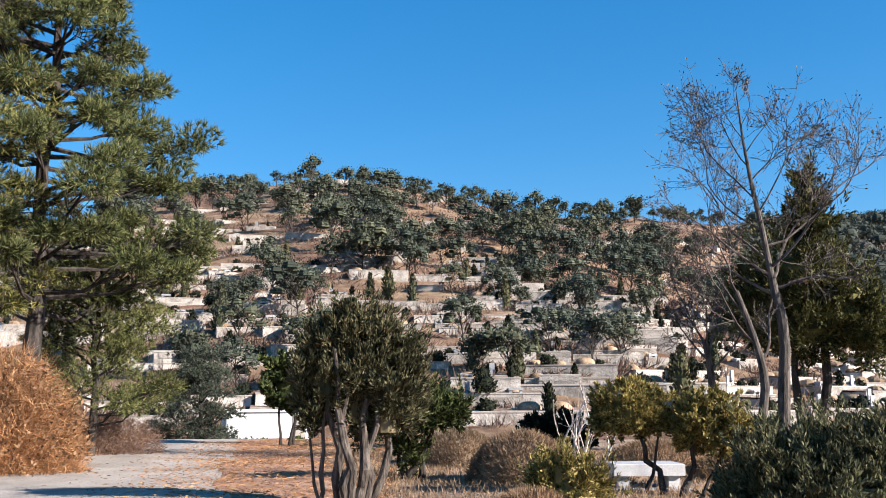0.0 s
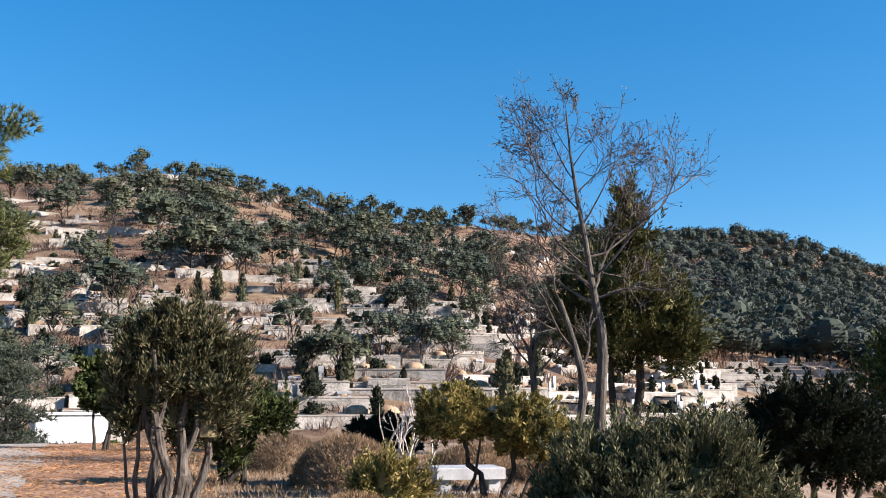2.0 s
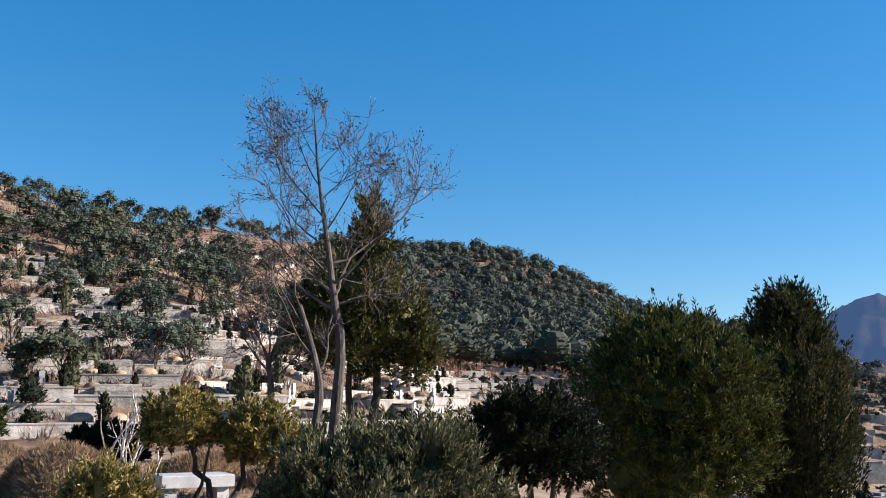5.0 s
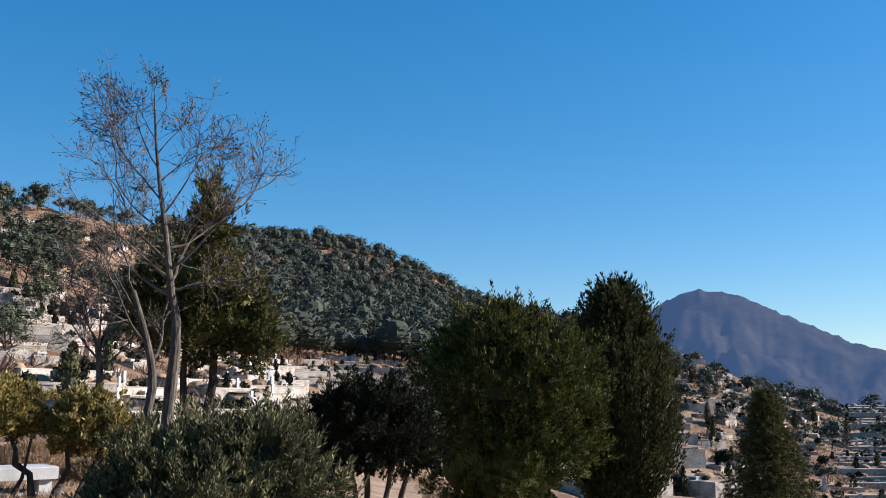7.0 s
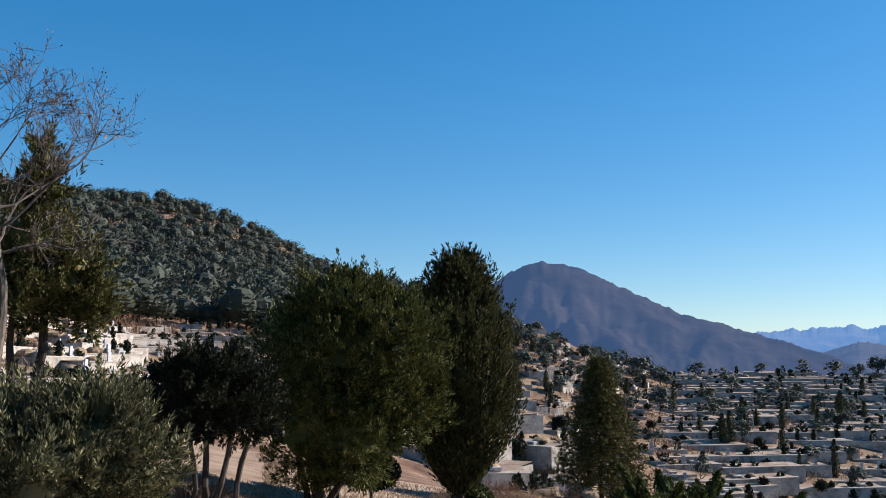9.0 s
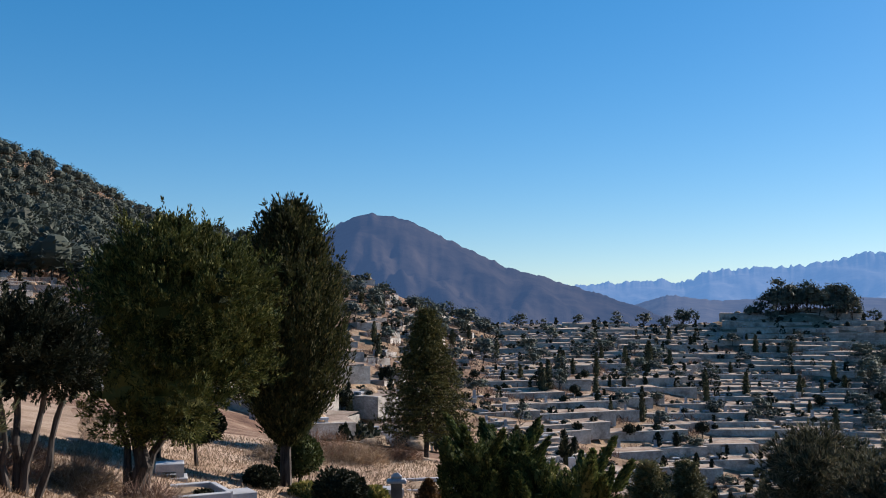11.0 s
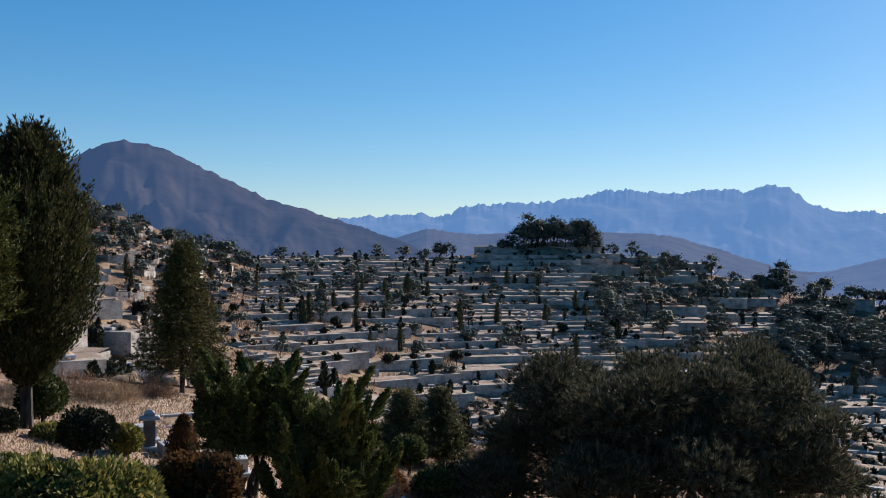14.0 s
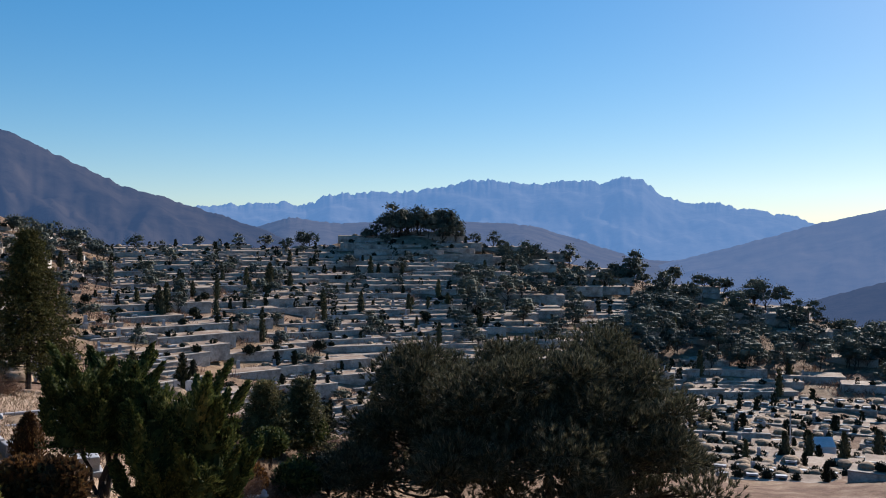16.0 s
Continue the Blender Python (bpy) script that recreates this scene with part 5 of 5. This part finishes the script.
big_mound(0.9, 26, 1.15, 1.3, 0.95, 170, "grave mound thick with dry grass")
big_mound(4.6, 20.5, 1.1, 1.4, 1.1, 171, "tall grave mound covered in shaggy russet grass")
big_mound(5.2, 14.4, 0.55, 0.6, 0.42, 172, "small hump of dry russet grass")
big_mound(12.5, 24, 1.4, 1.4, 0.75, 173, "low broad grave mound with dry grass")
big_mound(17.0, 22, 1.2, 1.3, 0.7, 174, "low grave mound beside the bushes")


def altar_at(az, r, w, d, h, turn=0.0):
    ob = thing("stone_altar", "pale grey granite offering table in dry grass", "altar", ground_at(az, r), -az + turn, "stone altars near the path")
    return slab_parts(ob, w, d, h)


altar_at(11.6, 19.2, 1.35, 0.95, 0.5, 14)
for az, r, w, t in ((42.6, 26.5, 0.95, 18), (53.2, 29, 0.75, 14), (38.9, 29, 0.8, 0), (51.4, 31.5, 0.9, 10), (56.6, 28.5, 0.8, 5), (66.0, 30, 0.8, 0)):
    altar_at(az, r, w, 0.75, 0.45, t)


def kerb_at(az, r, w, d, turn):
    """A low granite frame round a grave."""
    ob = thing("grave_kerb", "low granite kerb round a grassy grave", "grave kerb", ground_at(az, r), -az + turn, "grave kerbs")
    for y in (-d / 2, d / 2):
        part("kerb_stone", box(-w / 2, w / 2, y - 0.09, y + 0.09, -0.5, 0.2, 0.02), M_GRANITE, ob)
    for x in (-w / 2, w / 2):
        part("kerb_stone", box(x - 0.09, x + 0.09, -d / 2 + 0.09, d / 2 - 0.09, -0.5, 0.2, 0.02), M_GRANITE, ob)
    part("mound", (lambda g: (g[0] * [w * 0.4, d * 0.4, 0.22], g[1], True))(dome(1, 1, 1, 6, 16, 5)), M_MOUND, ob)


kerb_at(40.0, 26.5, 1.7, 1.8, 15)
kerb_at(42.0, 24.6, 1.6, 1.3, 15)
kerb_at(53.5, 36, 2.4, 2.4, 10)


def pillar_at(az, r, h, dark=False):
    ob = thing("stone_pillar", "carved granite grave pillar with a lotus cap" if not dark else "dark stone stele with a pale carved cap", "grave pillar", ground_at(az, r), -az, "grave pillars")
    part("plinth", box(-0.24, 0.24, -0.24, 0.24, -0.4, 0.18, 0.03), M_GRANITE, ob)
    if dark:
        part("shaft", box(-0.17, 0.17, -0.12, 0.12, 0.18, h, 0.01), M_DARKSTONE, ob)
        part("cap", join([box(-0.3, 0.3, -0.2, 0.2, h, h + 0.12, 0.05), box(-0.16, 0.16, -0.12, 0.12, h + 0.12, h + 0.3, 0.1)]), M_GRANITE, ob)
        return
    z = np.array([0.18, 0.25, 0.3, 0.62 * h, 0.85 * h, 0.86 * h, 0.9 * h, 0.93 * h, h, h + 0.08])
    rr = np.array([0.15, 0.15, 0.1, 0.1, 0.085, 0.14, 0.15, 0.08, 0.1, 0.02])
    part("shaft", tube(np.stack([0 * z, 0 * z, z], 1), rr, 8), M_GRANITE, ob)


pillar_at(51.9, 29.5, 0.95, True)
pillar_at(55.5, 25, 0.85)
pillar_at(66.6, 29, 0.95)
pillar_at(64.9, 30, 0.9)

# shrubs on the near graves
for az, r, rad, rz, stem, mat, lab in (
        (48.6, 27, 0.72, 0.55, 0.5, M_DARKLEAF, "dark clipped shrub with pale stem"), (46.2, 33, 0.75, 0.7, 0.35, M_JUNIPER, "green rounded shrub on short stems"),
        (50.6, 28.5, 0.45, 0.45, 0.15, M_HEDGE, "olive clipped evergreen shrub ball"), (44.0, 31, 0.55, 0.4, 0.0, M_DARKLEAF, "dark low clipped evergreen shrub"),
        (40.9, 26, 0.28, 0.22, 0.0, M_DARKLEAF, "tiny dark clipped shrub ball"), (44.5, 24.5, 0.36, 0.28, 0.0, M_HEDGE, "olive clipped shrub ball in dry grass"),
        (45.9, 24.5, 0.36, 0.3, 0.0, M_HEDGE, "olive clipped shrub ball in dry grass"), (47.4, 30, 0.5, 0.28, 0.0, M_HEDGE, "low clipped olive shrub in a row"),
        (46.6, 30.6, 0.5, 0.28, 0.0, M_HEDGE, "low clipped olive shrub in a row"), (48.3, 29.5, 0.5, 0.28, 0.0, M_HEDGE, "low clipped olive shrub in a row"),
        (62.5, 28, 0.5, 0.45, 0.0, M_JUNIPER, "low green rounded evergreen shrub"), (67.8, 29, 0.7, 0.5, 0.0, M_DARKLEAF, "dark low rounded evergreen shrub"), (69.2, 28, 0.8, 0.55, 0.0, M_RUST, "rust-brown rounded winter shrub"),
        (40.4, 33, 0.9, 0.7, 0.9, M_DARKLEAF, "dark mugo pine on bent stems"), (38.2, 33, 1.0, 0.8, 0.7, M_DARKLEAF, "dark mugo pine on bent stems"), (63.4, 33, 0.6, 0.7, 0.2, M_DARKLEAF, "dark rounded evergreen shrub")):
    near_tree("evergreen_shrub", lab, "shrub", az, r, ball_geo(rad, rz, int(az * 10), 0.11, int(3600 * rad), stem), mat, M_PINE_BARK)
for i, (az, r, rad, stem, mat) in enumerate(((63.8, 28, 0.6, 0.3, M_DEEP), (65.5, 32, 0.7, 0.0, M_RUST), (68.5, 33, 0.8, 0.4, M_DEEP), (70.2, 36, 0.9, 0.3, M_DARKLEAF), (71.5, 31, 0.8, 0.0, M_RUST), (66.8, 37, 0.7, 0.6, M_DEEP), (69.0, 41, 0.9, 0.7, M_DEEP), (72.5, 40, 1.0, 0.6, M_DARKLEAF), (64.2, 38, 0.6, 0.5, M_DARKLEAF), (90.5, 42, 1.1, 0.8, M_DEEP), (92.5, 46, 1.0, 0.8, M_DARKLEAF), (95, 50, 1.2, 0.9, M_DEEP), (98, 52, 1.1, 0.8, M_DEEP))):
    near_tree("slope_shrub", "rounded evergreen shrub on the slope below the graves", "shrub", az, r, ball_geo(rad, rad * 0.85, 240 + i, 0.13, int(2600 * rad), stem), mat, M_PINE_BARK)
for i, (az, r, w) in enumerate(((64.5, 30, 2.4), (67.2, 33, 2.6), (69.6, 38, 3.0), (71, 45, 3.4), (65.5, 44, 3.0), (73.5, 48, 3.5))):
    brush_heap("dry_brush", "brown leafless thicket on the slope", az, r, w, 0.9, 260 + i, 900, M_BRUSH)
near_tree("rusty_cypress", "rust-brown egg-shaped cypress shrub", "shrub", 53.8, 27.5, column_geo(1.55, 0.95, 180, 0.1, 3200, 0.15), M_RUST, M_PINE_BARK)
for az, r, rad in ((54.4, 8.3, 0.2), (56.3, 8.2, 0.22), (55.3, 8.5, 0.2)):
    near_tree("rusty_shrub", "rust-brown winter shrub with dense fine leaves", "shrub", az, r, ball_geo(rad, 0.26, int(az * 7), 0.05, 2600), M_RUST, M_TWIG)


def twisted_juniper(seed, w, z0, z1, lobes):
    """Dragon juniper: a dense crown between two heights whose shoots twist up like flames."""
    r = np.random.default_rng(seed)
    clumps, out = [], []
    for i in range(lobes):
        k = (i + 0.5) / lobes
        th = i * 2.4 + r.normal() * 0.3
        wide = 0.5 * w * math.sin(math.pi * (0.22 + 0.62 * k)) ** 0.8
        reach = wide * r.uniform(0.35, 0.8)
        c = np.array([math.cos(th) * reach, math.sin(th) * reach, z0 + (z1 - z0 - 0.55) * (0.1 + 0.9 * k)])
        clumps.append((*c, w * 0.17, w * 0.17, 1300))
        for _ in range(3):
            ln = r.uniform(0.5, 1.0)
            g = column_geo(ln, ln * 0.36, int(r.integers(1, 9999)), 0.10, 330)[1]
            ph = th + r.normal() * 0.6
            tilt = r.uniform(0.2, 0.75)
            shear = np.array([[1, 0, 0], [0, 1, 0], [tilt * math.cos(ph), tilt * math.sin(ph), 1]])
            out.append((g[0] @ shear + c + [0.12 * w * math.cos(ph), 0.12 * w * math.sin(ph), r.uniform(-0.1, 0.25)], g[1]))
    wood, s = clump_tree(clumps, [(0, 0, 0.11, 0.05, 0, z0 + 0.7), (0.0, 0, 0.07, 0.2 * w, 0, z0 + 0.6), (0.0, 0, 0.06, -0.2 * w, 0.1, z0 + 0.6)], 0.11, seed, 0.8, 0.45, 0.15, 0.5, 1.0, 0)
    return wood, join([s, *out])


near_tree("dragon_juniper", "dark green juniper with flame-like shoots on a bare trunk", "tree", 57.6, 26, twisted_juniper(190, 2.9, 1.25, 3.6, 18), M_DEEP, M_PINE_BARK)
near_tree("dragon_juniper", "dark green juniper with upright twisting shoots down to the grass", "tree", 62.1, 25, twisted_juniper(191, 3.1, 0.3, 3.9, 26), M_DEEP, M_PINE_BARK)


def hedge_along(points, label, seed, w, h, n, mat):
    rg = np.random.default_rng(seed)
    ob = thing("hedge", label, "hedge")
    pos, ways = [], []
    for az, r, hh in points:
        x, y, z = ground_at(az, r)
        p, d = blob_points(n, w, w, hh, 8, rg, 0.4)
        p[:, 2] = np.abs(p[:, 2])
        pos.append(p + [x, y, z])
        ways.append(d)
    pos, ways = np.concatenate(pos), np.concatenate(ways)
    part("leaves", sprays(pos, ways + [0, 0, 0.5] + 0.5 * rg.normal(size=ways.shape), 0.055, 0.015, rg), mat, ob)
    stems = [tube(np.array([ground_at(az, r, 0.1), np.array(ground_at(az + 0.5, r)) + [0, 0, hh * 0.7]]), [0.02, 0.012], 5)[:2] for az, r, hh in points]
    tagged(part("stems", join(stems), M_TWIG, ob), kind="stuff")


hedge_along([(a, 7.2 + 0.15 * math.sin(a), 0.40 - 0.005 * (a - 33)) for a in np.arange(32.5, 44.8, 2.2)], "low olive clipped hedge along the path", 200, 0.36, 0.5, 2600, M_HEDGE)
hedge_along([(a, 7.1 + 0.1 * math.sin(a), 0.34 - 0.016 * (a - 46)) for a in np.arange(47.0, 52.8, 2.0)], "low olive hedge with a rounded end", 201, 0.34, 0.4, 2600, M_HEDGE)


# white hut below the road
def hut(az, r, w, h, d):
    x, y, z = ground_at(az, r)
    ob = thing("white_hut", "plain white flat-roofed hut below the road", "hut", (x, y, 1.7 - r * math.tan(radians(2.3))), -az + 8)
    part("wall", box(-w / 2, w / 2, 0, d, -2.6, h), M_WHITE, ob)
    part("roof", box(-w / 2 - 0.15, w / 2 + 0.15, -0.15, d + 0.15, h, h + 0.16, 0.04), M_WHITE, ob)
    door = part("door", box(w * 0.28, w * 0.28 + 0.9, -0.04, 0.0, -0.1, 1.7), M_CAP, ob)
    part("handle", box(w * 0.28 + 0.1, w * 0.28 + 0.2, -0.09, -0.045, 0.8, 0.86), M_DARKSTONE, door)


hut(-10.2, 66, 5.6, 1.9, 3.5)
for az, r in ((-11.2, 62), (-10.6, 62.5), (-8.7, 62)):
    near_tree("hut_shrub", "evergreen shrub in front of the white hut", "shrub", az, r, ball_geo(0.8, 0.55, int(-az * 30), 0.18, 1100, 1.2), M_JUNIPER, M_PINE_BARK)
near_tree("hill_pine", "broad dark pine below the road", "tree", -14.2, 62, pads_tree(ring_pads(210, 40, 1.6, 7.6, 3.4, 0.7, 1.1, 80, 0, 0.45), [((0, 0, -0.5), (0.2, 0, 7.8), 0.2)], 211, 0.36, 8, 0.7, 0.028), M_HILLPINE, M_PINE_BARK)


# white tents on the terraced hill and in the valley
def tent(az, r, w, d, h, label):
    ob = thing("tent", label, "tent", ground_at(az, r), -az + 20, "white tents")
    v = np.array([(-w / 2, 0, 0), (w / 2, 0, 0), (w / 2, d, 0), (-w / 2, d, 0), (-w / 2, 0, h * 0.6), (w / 2, 0, h * 0.6), (w / 2, d, h * 0.6), (-w / 2, d, h * 0.6), (-w / 2, d / 2, h), (w / 2, d / 2, h)], float)
    part("canvas", (v[:8], np.array([(0, 1, 5, 4), (1, 2, 6, 5), (2, 3, 7, 6), (3, 0, 4, 7)])), M_WHITE, ob)
    q = np.array([(-w / 2, 0, h * 0.6), (w / 2, 0, h * 0.6), (w / 2, d / 2, h), (-w / 2, d / 2, h), (w / 2, d, h * 0.6), (-w / 2, d, h * 0.6)], float) + [0, 0, 0.02]
    part("canopy", (q, np.array([(0, 1, 2, 3), (3, 2, 4, 5)])), M_WHITE, ob)


tent(75.0, 150, 6, 5, 3.2, "white canvas tent among the terraces")
tent(98.8, 132, 3, 3, 2.6, "small pale tent in the valley graveyard")
for az, r, s in ((96.7, 118, 1.0), (99.8, 119, 1.0), (98.0, 125, 0.9), (94.6, 120, 0.7), (101.5, 128, 0.9)):
    place(columns[0], ground_at(az, r), az * 7, 0.75 * s)


def mast(az, r, h):
    ob = thing("lamp_mast", "tall thin grey lamp mast in the valley", "lamp mast", ground_at(az, r), -az)
    part("pole", tube(np.array([[0, 0, -0.5], [0, 0, h * 0.5], [0, 0, h]]), [0.13, 0.10, 0.07], 8), M_GRANITE, ob)
    part("lamp", box(-0.5, 0.5, -0.15, 0.15, h, h + 0.2, 0.04), M_GRANITE, ob)


mast(97.0, 140, 6.5)


# ---- grass and needles on the near ground ----
def strew(name, label, n, region, seed, length, width, mat, upright):
    """Fine blades or needles over a stretch of near ground."""
    rg = np.random.default_rng(seed)
    az0, az1, r0, r1 = region
    az = rg.uniform(az0, az1, n)
    r = np.sqrt(rg.uniform(r0 * r0, r1 * r1, n))
    x, y = r * np.sin(np.radians(az)), r * np.cos(np.radians(az))
    keep = x > road_right(y) + (0.3 if upright else -1.2) * np.abs(rg.normal(size=n)) + (2.6 if upright else -0.6)
    x, y = x[keep], y[keep]
    z = height(x, y) + (0.0 if upright else 0.06)
    c = np.stack([x, y, z], 1)
    d = rg.normal(size=c.shape) * ([0.6, 0.6, 0.2] if upright else [1, 1, 0.12]) + ([0, 0, 1.0] if upright else [0, 0, 0])
    tagged(part(name, sprays(c, d, length, width, rg), mat), label, name.replace("_", " "), kind="stuff")


strew("dry_grass", "dry tan grass round the grave mounds", 42000, (-6, 34, 11, 32), 220, 0.16, 0.009, M_BLADE, True)
strew("dry_grass", "dry straw-coloured grass on the lower graves", 48000, (34, 70, 14, 44), 221, 0.17, 0.012, M_BLADE, True)
strew("pine_needles", "fallen rust-brown pine needles at the roadside", 26000, (-27, -3, 12, 42), 222, 0.14, 0.008, M_NEEDLES, False)

set_out()
